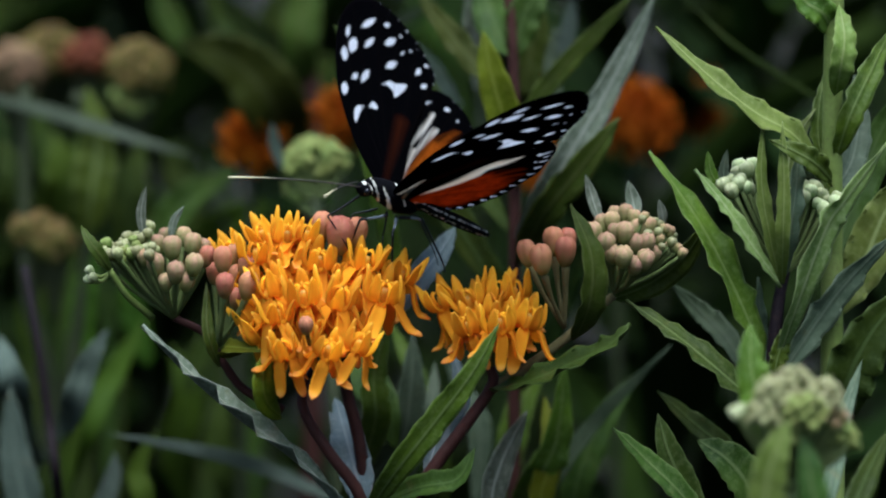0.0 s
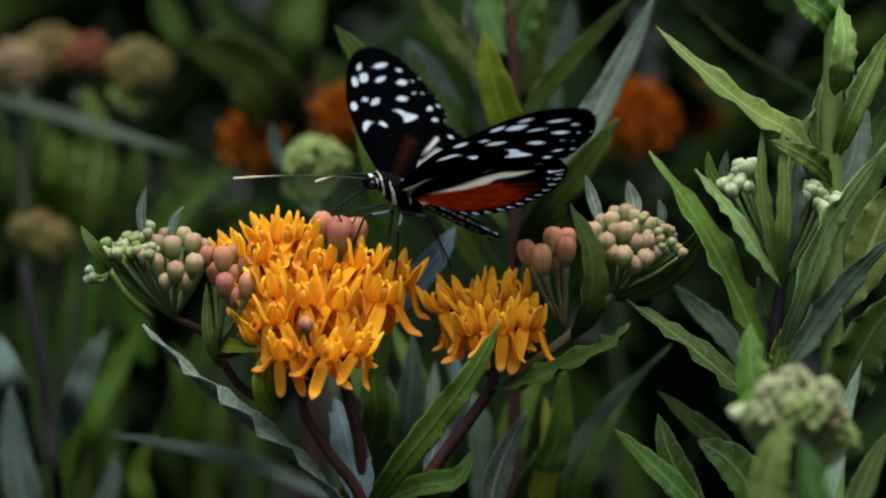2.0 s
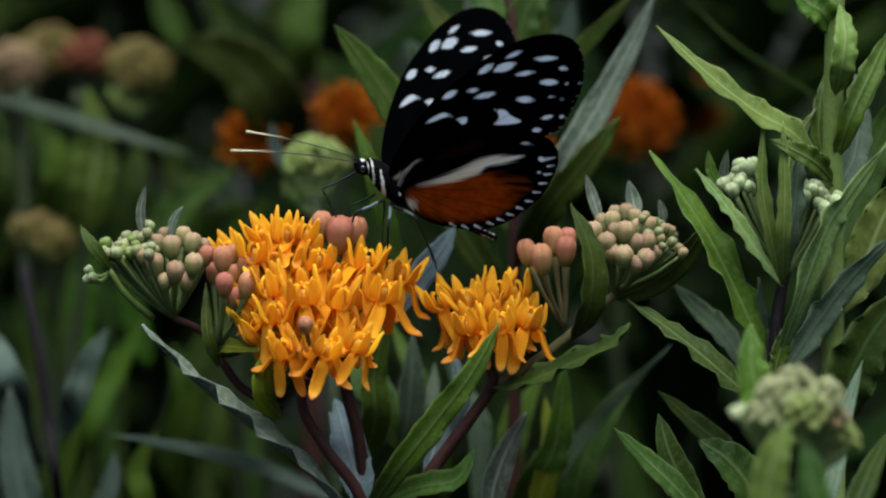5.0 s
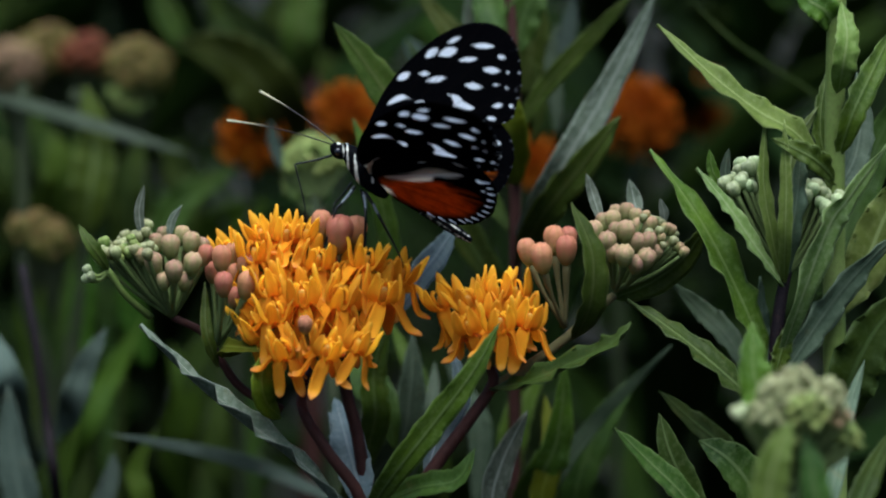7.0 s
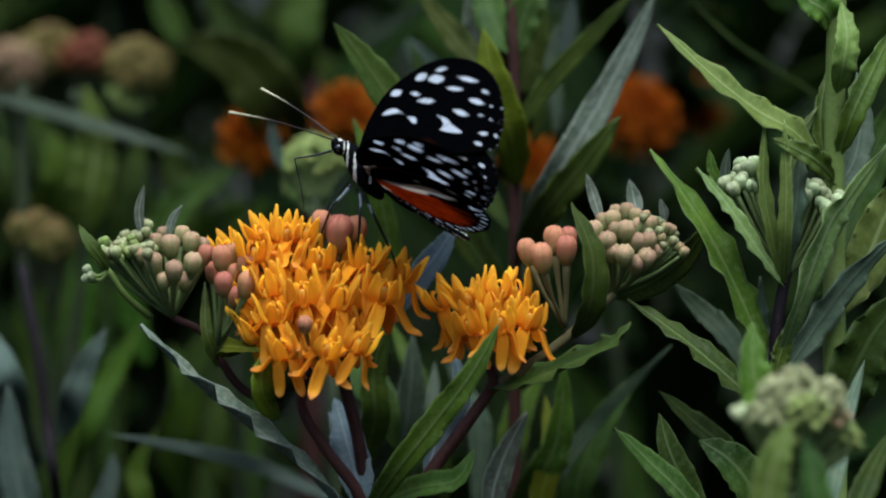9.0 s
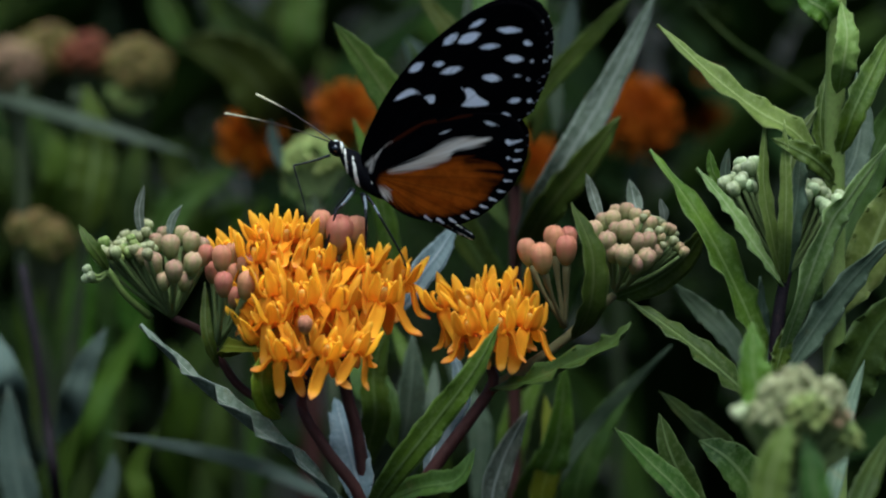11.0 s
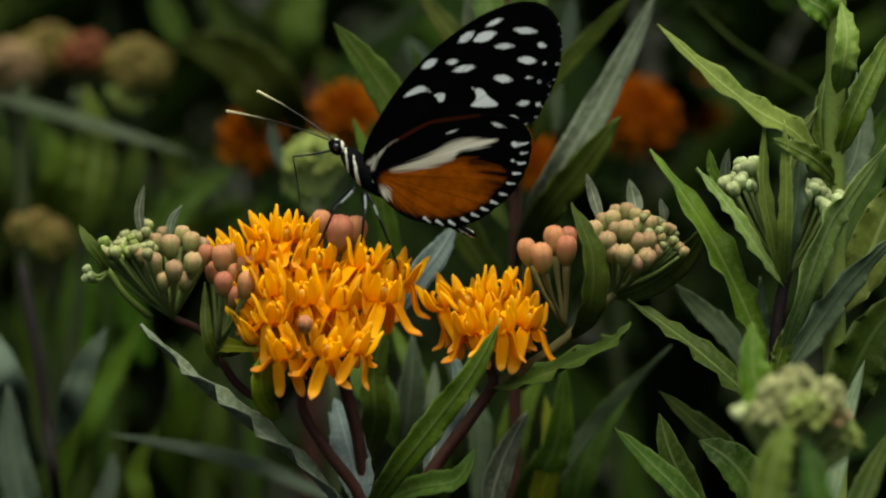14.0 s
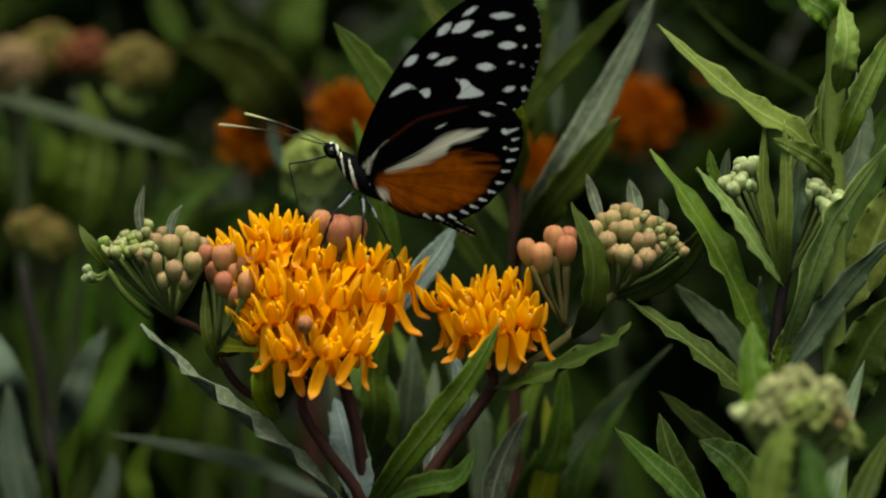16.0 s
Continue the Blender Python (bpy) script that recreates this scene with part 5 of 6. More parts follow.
FORE_SPOTS_END = (((27.51, 9.71), 1.15, 0.75, -5), ((29.50, 12.58), 1.42, 0.75, 10), ((32.27, 12.35), 0.65, 0.75, -20),
                  ((35.25, 25.56), 0.33, 0.66, -5), ((34.93, 28.75), 0.33, 0.37, 0), ((35.68, 20.02), 0.33, 0.56, 5), ((34.29, 15.97), 0.33, 0.56, 20))
HIND_SPOTS = (((24.71, 8.31), 1.84, 0.56, -20), ((15.97, 7.03), 1.52, 0.37, 20), ((27.90, 4.69), 0.98, 0.75, -40), ((27.48, 1.60), 0.65, 0.47, 0))
BAND = ((4.26, -0.32), (10.12, 2.13), (14.91, 4.79), (18.64, 5.96), (23.43, 5.75), (24.81, 5.22), (21.83, 4.05), (17.57, 3.41), (15.97, 1.49), (9.58, -0.21))
ORANGE = ((2.13, -1.92), (5.32, 0.21), (14.91, 2.0), (18.5, 2.4), (22.2, 1.6), (25.9, -0.3), (26.1, -1.8), (24.28, -4.26), (21.09, -7.24), (16.61, -8.95), (11.40, -9.16), (6.92, -8.09), (3.83, -5.75))


def wing(name, outline, root, side, hind, above=False):
    """One wing: a membrane 0.16 mm thick, with its scale pattern and raised veins; above: the plainer pattern of the upper side."""
    rim = closed_curve(outline, 260)
    if hind:   # scalloped hind margin
        k = np.arange(260)
        c = rim.mean(0)
        rim = rim + (rim - c) * (0.012 * np.abs(np.sin(k * 0.30)) * ((k > 95) & (k < 205)))[:, None]
    else:      # faintly scalloped outer margin
        k = np.arange(260)
        rim = rim + (rim - rim.mean(0)) * (0.008 * np.abs(np.sin(k * 0.34)) * ((k > 120) & (k < 205)))[:, None]
    steps = 46
    root = np.array(root)
    flat = [root]
    for j in range(1, steps + 1):
        flat += list(root + (rim - root) * j / steps)
    flat = np.array(flat)
    n = len(rim)
    edge = inside(flat, rim)
    far = np.full(len(flat), -9.0)
    white, cream, orange, brown = far.copy(), far.copy(), far.copy(), far.copy()
    if hind:
        for s in HIND_SPOTS:
            white = np.maximum(white, spot(flat, *s))
        for i in range(13):   # pairs of white dashes along the margin
            at = rim[int(104 + i * 8.2)]
            inw = root - at
            inw = inw / np.linalg.norm(inw)
            if above:   # only a thin fringe of dots
                white = np.maximum(white, strip(flat, at + inw * 0.12, at + inw * 0.4, 0.2, 0.18))
            else:
                white = np.maximum(white, strip(flat, at + inw * 0.6, at + inw * 1.9, 0.26, 0.44))
        if above:   # two narrow lobes and a thin streak towards the root
            cream = np.maximum(strip(flat, (13.5, 3.7), (23.8, 5.6), 0.35, 0.75), strip(flat, (12.5, 2.0), (21.5, 3.1), 0.4, 0.6))
            cream = np.maximum(cream, strip(flat, (3.5, -0.4), (13.0, 2.6), 0.25, 0.8))
        else:
            cream = inside(flat, closed_curve(BAND, 60))
            cream = np.maximum(cream, spot(flat, (3.62, -4.47), 0.96, 1.70, 35))
        orange = inside(flat, closed_curve(ORANGE, 90))
        for a, c in (((26.6, 0.5), (19.5, 1.2)), ((26.6, -1.2), (21.5, -0.4)), ((26.0, -3.0), (22.4, -2.2))):   # dark points between the veins
            orange = np.minimum(orange, -strip(flat, a, c, 0.53, 0.00) * 0.9)
        brown = np.maximum(strip(flat, (4.26, 4.69), (11.71, 8.84), 0.53, 0.64), strip(flat, (11.71, 8.84), (21.30, 10.12), 0.64, 0.43)) * 8.0
        for a, c, ra, rb in (((0.96, 0.00), (1.49, 2.13), 0.43, 0.53), ((1.49, 2.13), (3.19, 4.05), 0.53, 0.32), ((3.19, 4.05), (5.54, 5.54), 0.32, 0.11)):
            cream = np.maximum(cream, strip(flat, a, c, ra, rb))
    else:
        for s in FORE_SPOTS + FORE_SPOTS_LOW + FORE_SPOTS_END:
            white = np.maximum(white, spot(flat, *s))
        for shape in (TRAPEZE, BOW, WEDGE):
            white = np.maximum(white, inside(flat, closed_curve(shape, 40)) - 0.02)
        for i in range(9):   # small white dots on the fringe
            at = rim[int(126 + i * 9.24)]
            inw = (root - at) / np.linalg.norm(root - at)
            white = np.maximum(white, strip(flat, at + inw * 0.15, at + inw * 0.55, 0.32, 0.27))
        brown = strip(flat, (1.28, 1.60), (15.97, 7.67), 1.06, 2.2) * 1.5
        if not above:
            cream = strip(flat, (0.43, 1.06), (5.32, 5.11), 0.43, 0.13)
    # veins: rays from the root to the rim, and the rim itself
    ang = np.arctan2(flat[:, 1] - root[1], flat[:, 0] - root[0])
    rad = np.linalg.norm(flat - root, axis=1)
    vein = np.zeros(len(flat))
    rays = (8.0, -4.0, -16.0, -28.0, -40.0, -54.0, 20.0) if hind else (46.0, 39.0, 32.0, 25.0, 18.0, 53.0)
    for d in rays:
        off = np.abs((ang - radians(d + 4 * 0.02)) * rad + 0.25 * np.sin(rad * 0.12 + d))
        vein = np.maximum(vein, np.clip(1 - off / 0.22, 0, 1) * (rad > 4))
    vein = np.maximum(vein, np.clip(1 - edge / 0.35, 0, 1))
    bulge = 0.2 * np.sin(ang * 22.0) * np.clip(rad / 30, 0, 1) + 0.0003 * rad ** 2
    verts, faces = [], []
    total = len(flat)
    for layer in (-1, 1):
        for p, b in zip(flat, bulge):
            verts.append((p[0] * 0.001, (layer * 0.07 + side * b * 0.6) * 0.001, p[1] * 0.001))
    for o, flip in ((0, False), (total, True)):
        for k in range(n):
            f = (o, o + 1 + (k + 1) % n, o + 1 + k)
            faces.append(tuple(reversed(f)) if flip else f)
        for j in range(steps - 1):
            for k in range(n):
                a, b = o + 1 + j * n + k, o + 1 + j * n + (k + 1) % n
                f = (a, b, b + n, a + n)
                faces.append(tuple(reversed(f)) if flip else f)
    o = 1 + (steps - 1) * n
    for k in range(n):
        a, b = o + k, o + (k + 1) % n
        faces.append((a, b, b + total, a + total))
    two = {"ray": ang, "reach": rad, "white": white, "cream": cream, "orange": orange, "brown": brown, "vein": vein}
    me = mesh_from(name, verts, faces, WING, {k: np.concatenate((v, v)) for k, v in two.items()})
    me.validate()
    return piece(name, me, butterfly, None, "orange hindwing with a black, white-dotted margin" if hind else "black forewing with white spots")


fore_near = wing("forewing", FORE, (0.53, 0.21), 1, False)
fore_far = wing("forewing", FORE, (0.53, 0.21), -1, False, True)
hind_near = wing("hindwing", HIND, (1.28, -0.85), 1, True)
hind_far = wing("hindwing", HIND, (1.28, -0.85), -1, True, True)


def ball_data(a, b, ra, rb, n=48, sides=48, power=0.6):
    """A long rounded body from a to b (mm), with radii ra and rb."""
    a, b = Vector(a), Vector(b)
    t = (b - a).normalized()
    s1 = Vector((0, 1, 0))
    s2 = t.cross(s1)
    verts, faces = [], []
    for i in range(n + 1):
        s = i / n
        r = (ra + (rb - ra) * s) * max(0.02, math.sin(math.pi * (0.02 + 0.96 * s))) ** power
        for k in range(sides):
            w = 2 * math.pi * k / sides
            verts.append((a + (b - a) * s + r * (s1 * math.cos(w) + s2 * math.sin(w))) * 0.001)
    for i in range(n):
        for k in range(sides):
            p, q = i * sides + k, i * sides + (k + 1) % sides
            faces.append((p, q, q + sides, p + sides))
    faces.append(tuple(reversed(range(sides))))
    faces.append(tuple(range(n * sides, (n + 1) * sides)))
    return verts, faces


def flesh(name, a, b, ra, rb, marks, mat=None, power=0.6, parent=None):
    v, f = ball_data((a[0], 0, a[1]), (b[0], 0, b[1]), ra, rb, power=power)
    flat = np.array([(q[0], q[2]) for q in v]) * 1000
    white = np.full(len(flat), -9.0)
    for m in marks:
        white = np.maximum(white, strip(flat, *m))
    return piece(name, mesh_from(name, v, f, mat or BODY, {"white": white}), parent or butterfly)


thorax = flesh("thorax", (-4.90, 4.05), (4.05, -5.32), 2.45, 2.45,
               (((-4.15, 4.58), (-3.41, -1.70), 0.17, 0.19), ((-2.56, 2.56), (-1.60, -2.98), 0.15, 0.43), ((0.75, 2.13), (1.06, 0.00), 0.32, 0.21), ((1.06, -0.85), (1.28, -2.34), 0.27, 0.21), ((-0.75, -4.05), (-0.32, -4.79), 0.32, 0.32),
                ((-1.70, 4.05), (-1.28, 3.62), 0.32, 0.32)))
abdomen = flesh("abdomen", (1.8, -1.5), (19.9, -13.7), 1.1, 1.4,
                (((5.3, -3.2), (19.5, -12.8), 0.10, 0.09), ((5.3, -4.5), (19.5, -14.0), 0.05, 0.06), *(((5.3 + 1.7 * k, -4.9 - 1.14 * k), (5.1 + 1.7 * k, -5.3 - 1.14 * k), 0.1, 0.06) for k in range(9))), power=0.45)
head = flesh("head", (-7.14, 5.32), (-4.05, 2.98), 1.49, 1.49, (((-4.69, 5.32), (-4.26, 1.60), 0.27, 0.21), ((-5.86, 5.75), (-5.64, 5.64), 0.27, 0.27)))
for sgn in (-1, 1):
    v_, f_ = ball_data((-6.5, sgn * 0.9, 4.1), (-5.0, sgn * 0.9, 4.1), 0.85, 0.85, 12, 16, 0.5)
    piece("eye", mesh_from("eye", v_, f_, EYE_MAT), head)


def wire(name, pts, radii, mat, white=(), parent=None):
    """A thin limb along points in mm."""
    v, f, run = tube_data([Vector(p) * 0.001 for p in pts], [r * 0.001 for r in radii], 18, 7)
    w = [max([-1.0] + [min(s - a, b - s) * 8 for a, b in white]) for s in run]
    return piece(name, mesh_from(name, v, f, mat, {"along": run, "white": w}), parent or butterfly)


antennae = []
for sgn, (x0, z0), size in ((-1, (-6.82, 5.32), 25.0), (1, (-6.60, 5.64), 22.0)):
    o = wire("antenna", [(0, 0, 0), (-0.33 * size, 0, 0.02 * size), (-0.7 * size, 0, 0.02 * size), (-size, 0, 0)], (0.14, 0.12, 0.12, 0.16, 0.27), ANTENNA)
    antennae.append((o, Vector((x0, sgn * 0.9, z0)) * 0.001))


def limb(name, at, upper, lower, thick, white):
    """A jointed limb that hangs along -z: an upper piece and, under it, a lower one."""
    top = wire(name, [(0, 0, 0), (0.15, 0, -upper * 0.5), (0, 0, -upper)], (thick * 1.3, thick, thick * 0.85), LEG, white)
    end = wire("lower_" + name, [(0, 0, 0), (0.1, 0, -lower * 0.55), (0, 0, -lower * 0.85), (-0.35, 0, -lower)], (thick * 0.8, thick * 0.7, thick * 0.55, thick * 0.4), LEG, (), top)
    return top, end, Vector(at) * 0.001, upper * 0.001


# the ranges at the end place the painted highlight along the upper piece
legs = [limb("leg", ((-2.13, -3.62)[0], -1.4, (-2.13, -3.62)[1]), 5.54, 10.65, 0.3, ((0.15, 0.75),)),
        limb("leg", ((-0.43, -4.47)[0], -1.4, (-0.43, -4.47)[1]), 4.90, 9.37, 0.3, ((0.15, 0.75),)),
        limb("leg", ((0.21, -4.90)[0], -1.4, (0.21, -4.90)[1]), 4.69, 11.18, 0.3, ((0.5, 0.95),)),
        limb("leg", ((-2.77, -3.19)[0], 1.4, (-2.77, -3.19)[1]), 4.90, 8.52, 0.2, ()),
        limb("leg", ((-1.06, -4.26)[0], 1.4, (-1.06, -4.26)[1]), 4.90, 9.05, 0.2, ()),
        limb("leg", ((0.00, -4.90)[0], 1.4, (0.00, -4.90)[1]), 4.90, 10.12, 0.2, ())]
tongue = limb("proboscis", ((-6.82, 3.19)[0], 0.0, (-6.82, 3.19)[1]), 7.24, 9.80, 0.21, ())


# ---- what moves ----
def motions():
    home = Matrix.Translation((-0.0143, 0.0021, 0.5949)) @ FACING

    def turned(v):
        v = Vector(v)
        return Matrix.Rotation(v.length, 4, v.normalized()) if v.length > 1e-6 else Matrix.Identity(4)

    # the butterfly's turn (axis times radians) and its shift across the view and down, in mm
    body = ((0, (0.452, -0.207, 0.432), 4.78, 4.11),
            (0.25, (0.430, -0.220, 0.460), 4.95, 3.92),
            (0.5, (0.416, -0.243, 0.501), 5.21, 3.71),
            (1, (0.371, -0.151, 0.442), 6.13, 3.16),
            (1.5, (0.384, -0.104, 0.382), 6.21, 3.10),
            (1.7, (0.410, -0.135, 0.353), 6.13, 3.13),
            (2, (0.396, -0.137, 0.359), 6.07, 3.37),
            (2.5, (0.366, -0.162, 0.328), 5.44, 3.32),
            (3, (0.351, -0.125, 0.398), 6.21, 2.80),
            (3.5, (0.350, -0.046, 0.336), 6.24, 2.53),
            (4, (0.357, -0.042, 0.316), 6.22, 2.51),
            (4.25, (0.357, -0.042, 0.316), 6.18, 2.56),
            (5.3, (0.246, 0.024, 0.127), 3.51, 1.28),
            (6.3, (0.136, 0.090, -0.062), 0.91, -0.05),
            (6.5, (0.115, 0.051, -0.049), 0.70, 0.21),
            (7, (0.141, 0.077, -0.014), 0.07, -0.24),
            (7.5, (0.147, 0.130, -0.024), 0.08, -0.45),
            (7.7, (0.177, 0.126, -0.055), 0.06, -0.38),
            (8, (0.150, 0.137, -0.004), -0.12, -0.26),
            (8.5, (0.161, 0.149, -0.002), -0.22, -0.44),
            (9, (0.152, 0.182, 0.008), -0.21, -0.27),
            (9.2, (0.152, 0.182, 0.008), -0.21, -0.27),
            (10.2, (0.076, 0.091, 0.004), -0.16, -0.05),
            (11, (-0.005, 0.002, -0.017), -0.13, 0.21),
            (11.5, (-0.005, 0.002, -0.017), -0.12, 0.22),
            (12.4, (0.000, 0.001, 0.000), 0.00, 0.02),
            (14, (-0.000, 0.000, -0.000), -0.00, -0.00),
            (15.2, (-0.001, -0.004, 0.000), -0.05, 0.05),
            (16, (-0.013, -0.062, -0.021), -0.66, 0.64))
    walk(butterfly, [(t, home @ Matrix.Translation((right * 0.001, 0, -down * 0.001)) @ turned(v)) for t, v, right, down in body])

    def body_turn(t):
        k = min(range(len(body)), key=lambda i: abs(body[i][0] - t))
        return turned(body[k][1])

    # the turn of each wing about its root, as an axis times radians
    near_fore = [(0, 0.726, -0.177, -0.241), (0.25, 0.481, -0.159, -0.158), (0.5, 0.241, -0.136, -0.076), (0.75, 0.206, -0.111, -0.047), (1, 0.289, -0.100, -0.073), (1.25, 0.523, -0.135, -0.204), (1.5, 0.754, -0.173, -0.334), (1.75, 0.805, -0.172, -0.346), (2, 0.771, -0.164, -0.318), (2.25, 0.688, -0.172, -0.300), (2.5, 0.561, -0.172, -0.260), (2.75, 0.364, -0.132, -0.155), (3, 0.215, -0.090, -0.070), (3.25, 0.260, -0.074, -0.097), (3.5, 0.392, -0.077, -0.172), (3.75, 0.573, -0.115, -0.272), (4, 0.733, -0.154, -0.358), (4.25, 0.884, -0.157, -0.445), (4.8, 0.493, -0.136, -0.206), (5.4, 0.360, -0.129, -0.126), (5.9, 0.878, -0.222, -0.433), (6.3, 1.181, -0.254, -0.642), (6.5, 1.110, -0.258, -0.596), (6.75, 1.015, -0.233, -0.542), (7, 0.943, -0.206, -0.498), (7.25, 1.031, -0.195, -0.534), (7.5, 1.137, -0.195, -0.581), (7.75, 1.143, -0.214, -0.591), (8, 1.115, -0.232, -0.582), (8.25, 1.075, -0.225, -0.549), (8.5, 1.041, -0.211, -0.521), (8.75, 1.051, -0.201, -0.544), (9, 1.071, -0.193, -0.574), (9.2, 1.057, -0.197, -0.569), (10.2, 0.663, -0.126, -0.328), (11, 0.374, -0.063, -0.175), (11.5, 0.323, -0.042, -0.157), (12, 0.165, -0.054, -0.191), (12.5, 0.176, -0.059, -0.190), (13, -0.075, -0.067, 0.141), (13.5, -0.068, -0.047, 0.128), (14, -0.006, 0.005, 0.069), (14.5, 0.005, -0.011, 0.097), (15, -0.023, -0.008, 0.104), (15.5, 0.032, -0.021, -0.106), (16, 0.126, -0.045, -0.177)]
    near_hind = [(0, 0.651, -0.041, -0.139), (0.25, 0.448, -0.070, -0.069), (0.5, 0.252, -0.099, -0.003), (0.75, 0.230, -0.100, 0.005), (1, 0.304, -0.090, -0.032), (1.25, 0.488, -0.074, -0.143), (1.5, 0.668, -0.065, -0.257), (1.75, 0.714, -0.094, -0.313), (2, 0.693, -0.116, -0.310), (2.25, 0.624, -0.069, -0.188), (2.5, 0.522, -0.023, -0.054), (2.75, 0.377, -0.048, -0.009), (3, 0.270, -0.077, -0.004), (3.25, 0.305, -0.052, -0.018), (3.5, 0.403, -0.026, -0.064), (3.75, 0.542, -0.046, -0.174), (4, 0.664, -0.072, -0.275), (4.25, 0.809, -0.073, -0.369), (4.8, 0.404, -0.065, -0.168), (5.4, 0.257, -0.049, -0.121), (5.9, 0.738, -0.160, -0.486), (6.3, 0.998, -0.243, -0.759), (6.5, 0.932, -0.237, -0.706), (6.75, 0.845, -0.214, -0.637), (7, 0.789, -0.193, -0.577), (7.25, 0.905, -0.191, -0.603), (7.5, 1.036, -0.203, -0.648), (7.75, 1.042, -0.235, -0.671), (8, 1.010, -0.259, -0.673), (8.25, 0.970, -0.234, -0.621), (8.5, 0.944, -0.205, -0.570), (8.75, 0.983, -0.211, -0.581), (9, 1.031, -0.224, -0.605), (9.2, 1.020, -0.221, -0.594), (10.2, 0.591, -0.152, -0.350), (11, 0.279, -0.051, -0.201), (11.5, 0.209, -0.030, -0.192), (12, 0.167, -0.054, -0.198), (12.5, 0.181, -0.060, -0.207), (13, -0.086, -0.066, 0.171), (13.5, -0.077, -0.044, 0.151), (14, -0.012, 0.002, 0.086), (14.5, -0.002, -0.020, 0.120), (15, -0.030, -0.013, 0.126), (15.5, 0.031, -0.023, -0.104), (16, 0.122, -0.049, -0.168)]
    far_fore = [(0, -0.799, -0.285, 0.530), (0.25, -0.532, -0.235, 0.330), (0.5, -0.302, -0.180, 0.149), (0.75, -0.387, -0.150, 0.177), (1, -0.592, -0.141, 0.299), (1.25, -0.840, -0.168, 0.490), (1.5, -1.050, -0.203, 0.662), (1.75, -1.086, -0.218, 0.694), (2, -1.030, -0.220, 0.657), (2.25, -0.911, -0.209, 0.575), (2.5, -0.759, -0.185, 0.467), (2.75, -0.593, -0.141, 0.340), (3, -0.482, -0.103, 0.255), (3.25, -0.521, -0.099, 0.297), (3.5, -0.641, -0.112, 0.395), (3.75, -0.838, -0.141, 0.518), (4, -1.016, -0.168, 0.623), (4.25, -1.145, -0.183, 0.713), (4.8, -0.788, -0.137, 0.442), (5.4, -0.453, -0.118, 0.230), (5.9, -0.630, -0.195, 0.334), (6.3, -0.804, -0.236, 0.434), (6.5, -0.716, -0.217, 0.370), (6.75, -0.674, -0.200, 0.360), (7, -0.659, -0.188, 0.369), (7.25, -0.763, -0.209, 0.444), (7.5, -0.870, -0.232, 0.517), (7.75, -0.866, -0.232, 0.521), (8, -0.830, -0.223, 0.502), (8.25, -0.800, -0.204, 0.479), (8.5, -0.784, -0.187, 0.463), (8.75, -0.814, -0.188, 0.478), (9, -0.850, -0.193, 0.499), (9.2, -0.837, -0.192, 0.490), (10.2, -0.277, -0.124, 0.142), (11, 0.191, -0.052, -0.095), (11.5, 0.296, -0.042, -0.143), (12, 0.138, -0.056, -0.178), (12.5, 0.149, -0.060, -0.177), (13, -0.101, -0.066, 0.155), (13.5, -0.095, -0.046, 0.141), (14, -0.033, 0.006, 0.082), (14.5, -0.022, -0.010, 0.110), (15, -0.050, -0.007, 0.117), (15.5, 0.005, -0.022, -0.093), (16, 0.099, -0.046, -0.163)]
    far_hind = [(0, -0.807, -0.241, 0.506), (0.25, -0.537, -0.204, 0.316), (0.5, -0.303, -0.167, 0.147), (0.75, -0.386, -0.157, 0.181), (1, -0.588, -0.164, 0.306), (1.25, -0.834, -0.194, 0.502), (1.5, -1.041, -0.227, 0.677), (1.75, -1.078, -0.237, 0.707), (2, -1.025, -0.235, 0.666), (2.25, -0.907, -0.220, 0.581), (2.5, -0.757, -0.195, 0.471), (2.75, -0.591, -0.161, 0.345), (3, -0.478, -0.132, 0.262), (3.25, -0.516, -0.130, 0.306), (3.5, -0.635, -0.144, 0.406), (3.75, -0.829, -0.174, 0.534), (4, -1.004, -0.203, 0.644), (4.25, -1.135, -0.208, 0.730), (4.8, -0.786, -0.188, 0.474), (5.4, -0.453, -0.165, 0.280), (5.9, -0.641, -0.208, 0.378), (6.3, -0.826, -0.263, 0.477), (6.5, -0.734, -0.239, 0.420), (6.75, -0.678, -0.208, 0.385), (7, -0.652, -0.184, 0.371), (7.25, -0.766, -0.209, 0.458), (7.5, -0.887, -0.240, 0.548), (7.75, -0.890, -0.248, 0.548), (8, -0.854, -0.242, 0.520), (8.25, -0.810, -0.212, 0.486), (8.5, -0.779, -0.185, 0.463), (8.75, -0.812, -0.192, 0.487), (9, -0.853, -0.207, 0.518), (9.2, -0.838, -0.209, 0.512), (10.2, -0.321, -0.127, 0.163), (11, 0.106, -0.052, -0.105), (11.5, 0.182, -0.031, -0.179), (12, 0.141, -0.056, -0.184), (12.5, 0.155, -0.062, -0.193), (13, -0.113, -0.064, 0.185), (13.5, -0.104, -0.042, 0.164), (14, -0.039, 0.003, 0.099), (14.5, -0.029, -0.018, 0.133), (15, -0.057, -0.011, 0.139), (15.5, 0.004, -0.025, -0.091), (16, 0.095, -0.051, -0.154)]
    for ob, turns, sgn, under in ((fore_near, near_fore, 1, 0.0), (hind_near, near_hind, 1, 0.6), (fore_far, far_fore, -1, 0.0), (hind_far, far_hind, -1, 0.6)):
        walk(ob, [(t, Matrix.Translation((0, -sgn * 0.002, 0)) @ turned(v) @ Matrix.Translation((0, -sgn * under * 0.001, 0))) for t, *v in turns])

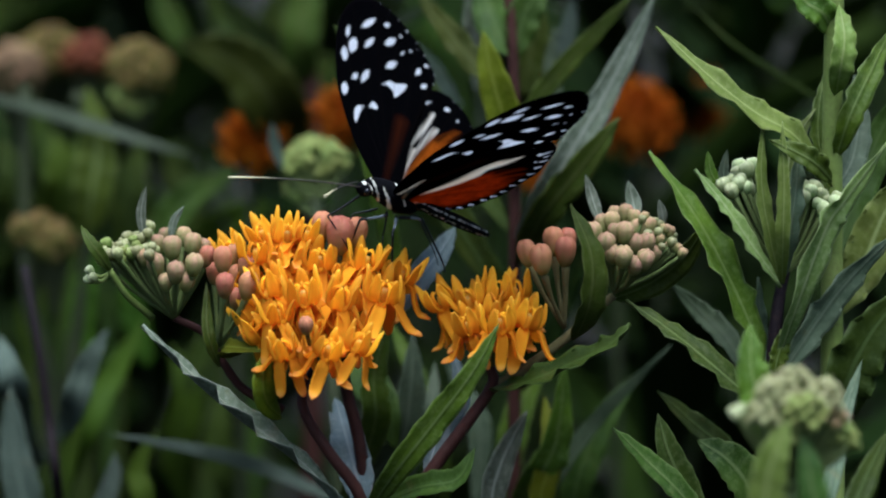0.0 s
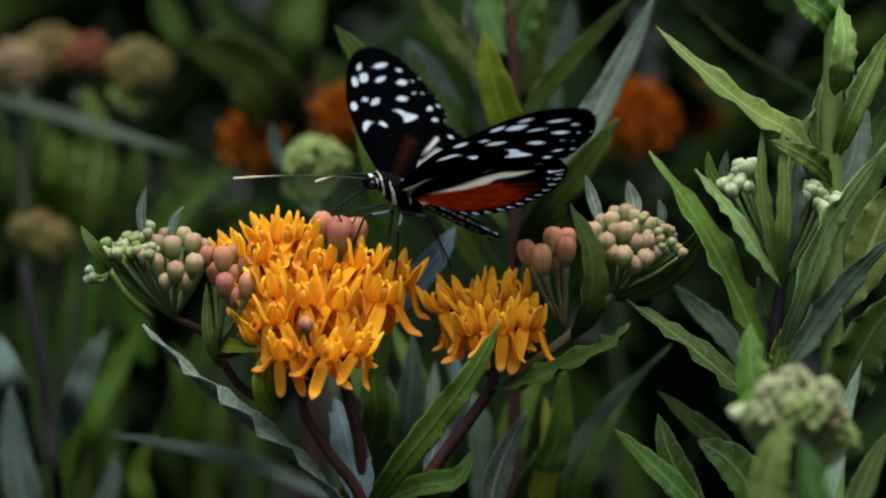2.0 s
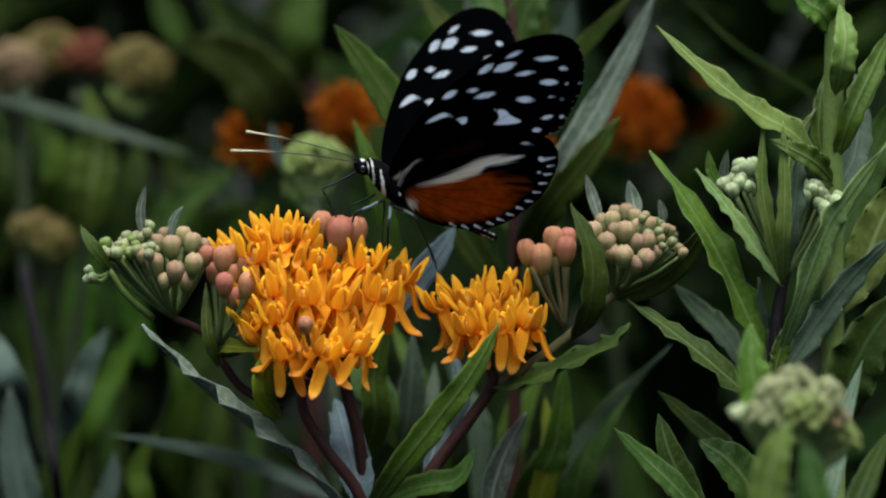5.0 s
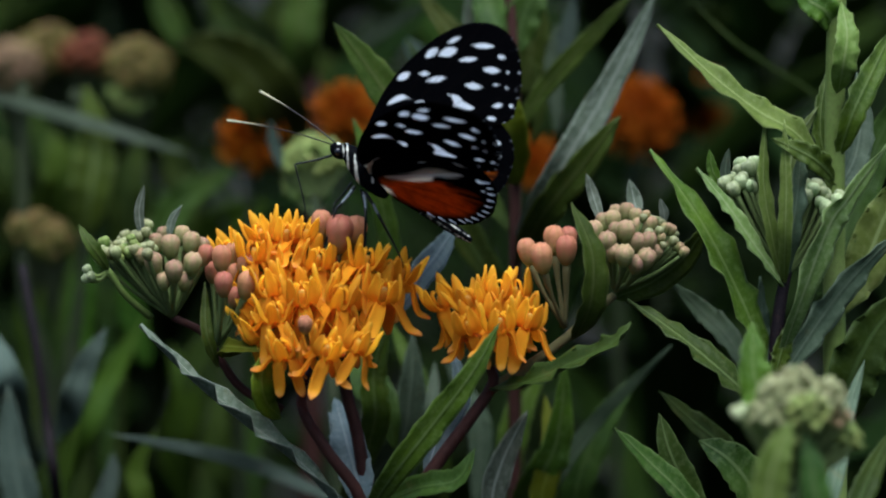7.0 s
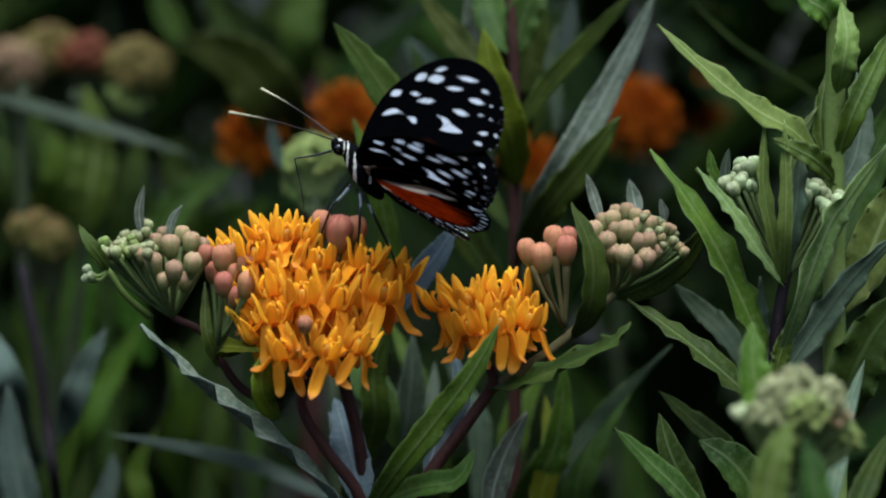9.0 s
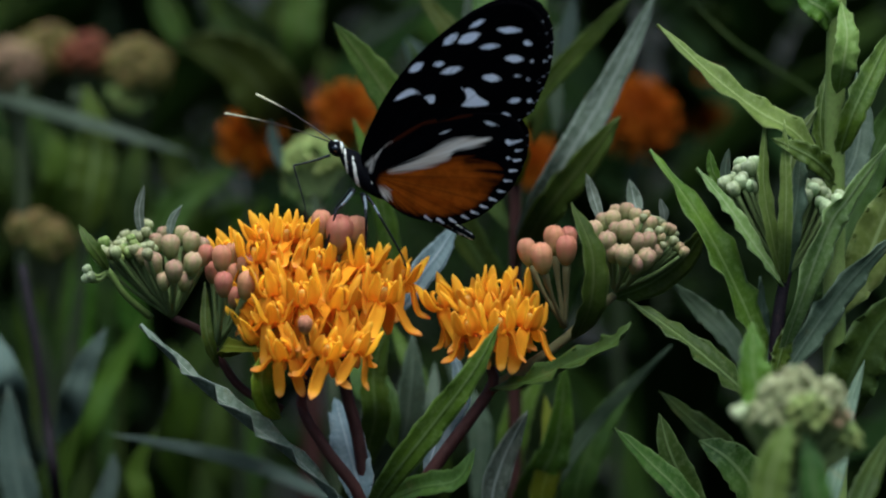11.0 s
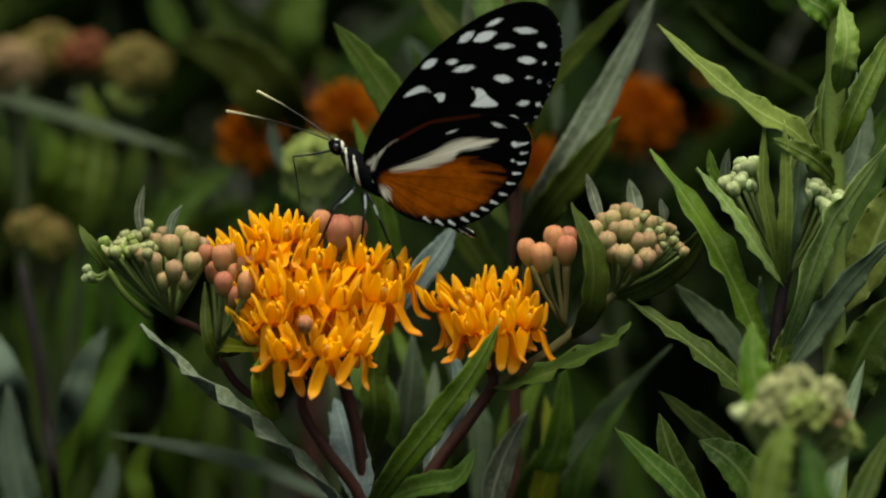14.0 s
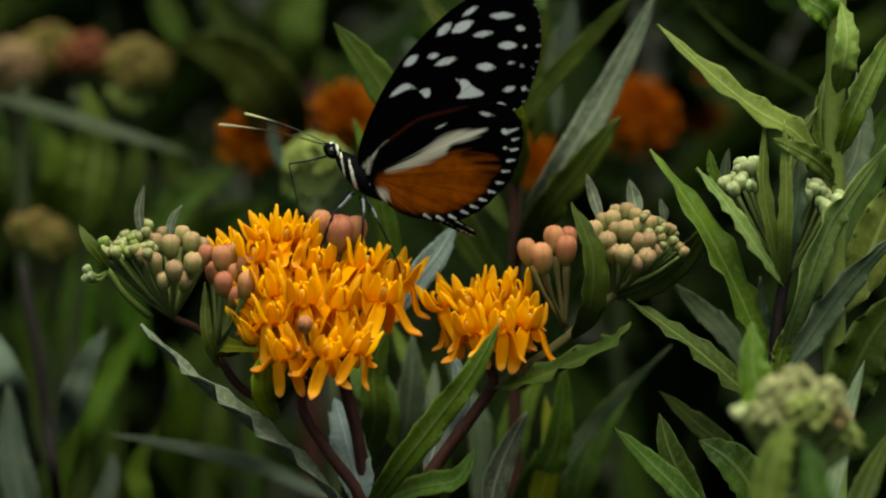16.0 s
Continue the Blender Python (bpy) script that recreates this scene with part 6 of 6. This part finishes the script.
    # the abdomen hangs lower while the wings beat
    hinge = Matrix.Translation(((1.28, -2.66)[0] * 0.001, 0, (1.28, -2.66)[1] * 0.001))
    walk(abdomen, [(t, hinge @ Matrix.Rotation(radians(a), 4, 'Y') @ hinge.inverted()) for t, a in ((0.0, 5), (0.5, 6), (1.0, 5), (1.5, 1), (2.0, 2), (2.5, 0), (3.0, 3), (3.5, -3), (4.2, -4), (6.3, -5), (7.0, -4), (7.5, -7), (8.0, -8), (9.2, -11), (11.3, -2), (14.0, -3), (16.0, -2))])
    nod = ((0.0, -1.7), (2.0, -1.6), (4.2, -1.5), (6.3, -1.4), (9.2, -1.2), (11.3, 0.0), (15.0, 0.0), (16.0, 0.3))
    walk(head, [(t, Matrix.Translation((0, 0, z * 0.001))) for t, z in nod])

    def drop(t):
        return float(np.interp(t, [r[0] for r in nod], [r[1] for r in nod])) * 0.001

    def toward(t, way, rest):
        """The turn, in the butterfly's space, that brings the direction rest to the direction way of the view."""
        return Vector(rest).rotation_difference(body_turn(t).to_3x3().inverted() @ Vector(way)).to_matrix().to_4x4()

    first = ((0.0, (-1, -0.15, 0.07)), (0.5, (-1, -0.15, 0.07)), (1.5, (-1, -0.1, 0.03)), (2.0, (-1, -0.1, 0.0)), (2.5, (-1, -0.1, 0.06)), (3.0, (-1, -0.1, 0.08)), (3.5, (-1, -0.1, 0.13)), (4.2, (-1, -0.1, 0.08)),
             (5.3, (-1, -0.5, 0.1)), (6.3, (-1, -0.75, 0.06)), (6.6, (-1, -0.8, 0.1)), (7.0, (-1, -0.85, 0.21)), (9.2, (-1, -0.85, 0.25)), (11.3, (-1, -0.85, 0.26)), (15.2, (-1, -0.85, 0.26)), (16.0, (-1, -0.85, 0.17)))
    second = ((0.0, (-0.28, -1.08, -0.16)), (0.5, (-0.5, -1.08, -0.42)), (1.0, (-0.45, -1.22, -0.04)), (2.0, (-0.45, -1.08, -0.1)), (2.5, (-0.6, -1.08, -0.06)), (3.5, (-0.6, -1.08, 0.08)), (4.2, (-0.6, -1.08, 0.05)),
              (5.3, (-0.9, 0.1, 0.3)), (6.3, (-0.9, 0.8, 0.6)), (7.0, (-0.9, 0.8, 0.62)), (9.2, (-0.9, 0.8, 0.6)), (11.3, (-0.9, 0.8, 0.58)), (15.2, (-0.9, 0.8, 0.58)), (16.0, (-0.95, 0.8, 0.36)))
    for (ob, at), ways in zip(antennae, (first, second)):
        walk(ob, [(t, Matrix.Translation(at + Vector((0, 0, drop(t)))) @ toward(t, w, (-1, 0, 0))) for t, w in ways])

    # jointed limbs: the ways of the upper and of the lower piece in the two stances
    early, late = (0.0, 2.0, 4.2), (6.3, 9.2, 12.0, 16.0)
    for (top, end, at, upper), (u1, l1), (u2, l2) in (
            (legs[0], ((-1, -0.3, -0.16), (-0.35, 0.5, -0.8)), ((-0.7, -0.3, -0.75), (-0.36, 0.2, -0.9))),
            (legs[1], ((-0.15, -0.8, -0.7), (-0.05, 0.3, -1)), ((0.05, -0.5, -0.85), (-0.1, 0.3, -1))),
            (legs[2], ((1, -0.4, -0.1), (0.42, 0.2, -0.9)), ((0.45, -0.3, -0.85), (0.42, 0.2, -0.9))),
            (legs[3], ((-1, -0.1, -0.2), (-0.38, 0.2, -0.8)), ((-0.7, 0.1, -0.72), (-0.34, 0.1, -0.9))),
            (legs[4], ((-0.12, 0.1, -0.7), (-0.08, 0, -1)), ((0.1, 0.1, -0.85), (-0.06, 0, -1))),
            (legs[5], ((1, 0, -0.14), (0.4, 0, -0.9)), ((0.48, 0.1, -0.85), (0.4, 0, -0.9))),
            (tongue, ((-0.85, -0.1, -0.55), (0.5, 0.2, -0.8)), ((-0.97, 0, -0.2), (0.2, 0, -0.97)))):
        fall = top == tongue[0]
        rows_top, rows_end = [], []
        for times, u, lo in ((early, u1, l1), (late, u2, l2)):
            for t in times:
                m = toward(t, u, (0, 0, -1))
                rows_top.append((t, Matrix.Translation(at + Vector((0, 0, drop(t) if fall else 0))) @ m))
                rows_end.append((t, Matrix.Translation((0, 0, -upper)) @ m.inverted() @ toward(t, lo, (0, 0, -1))))
        walk(top, rows_top)
        walk(end, rows_end)


motions()
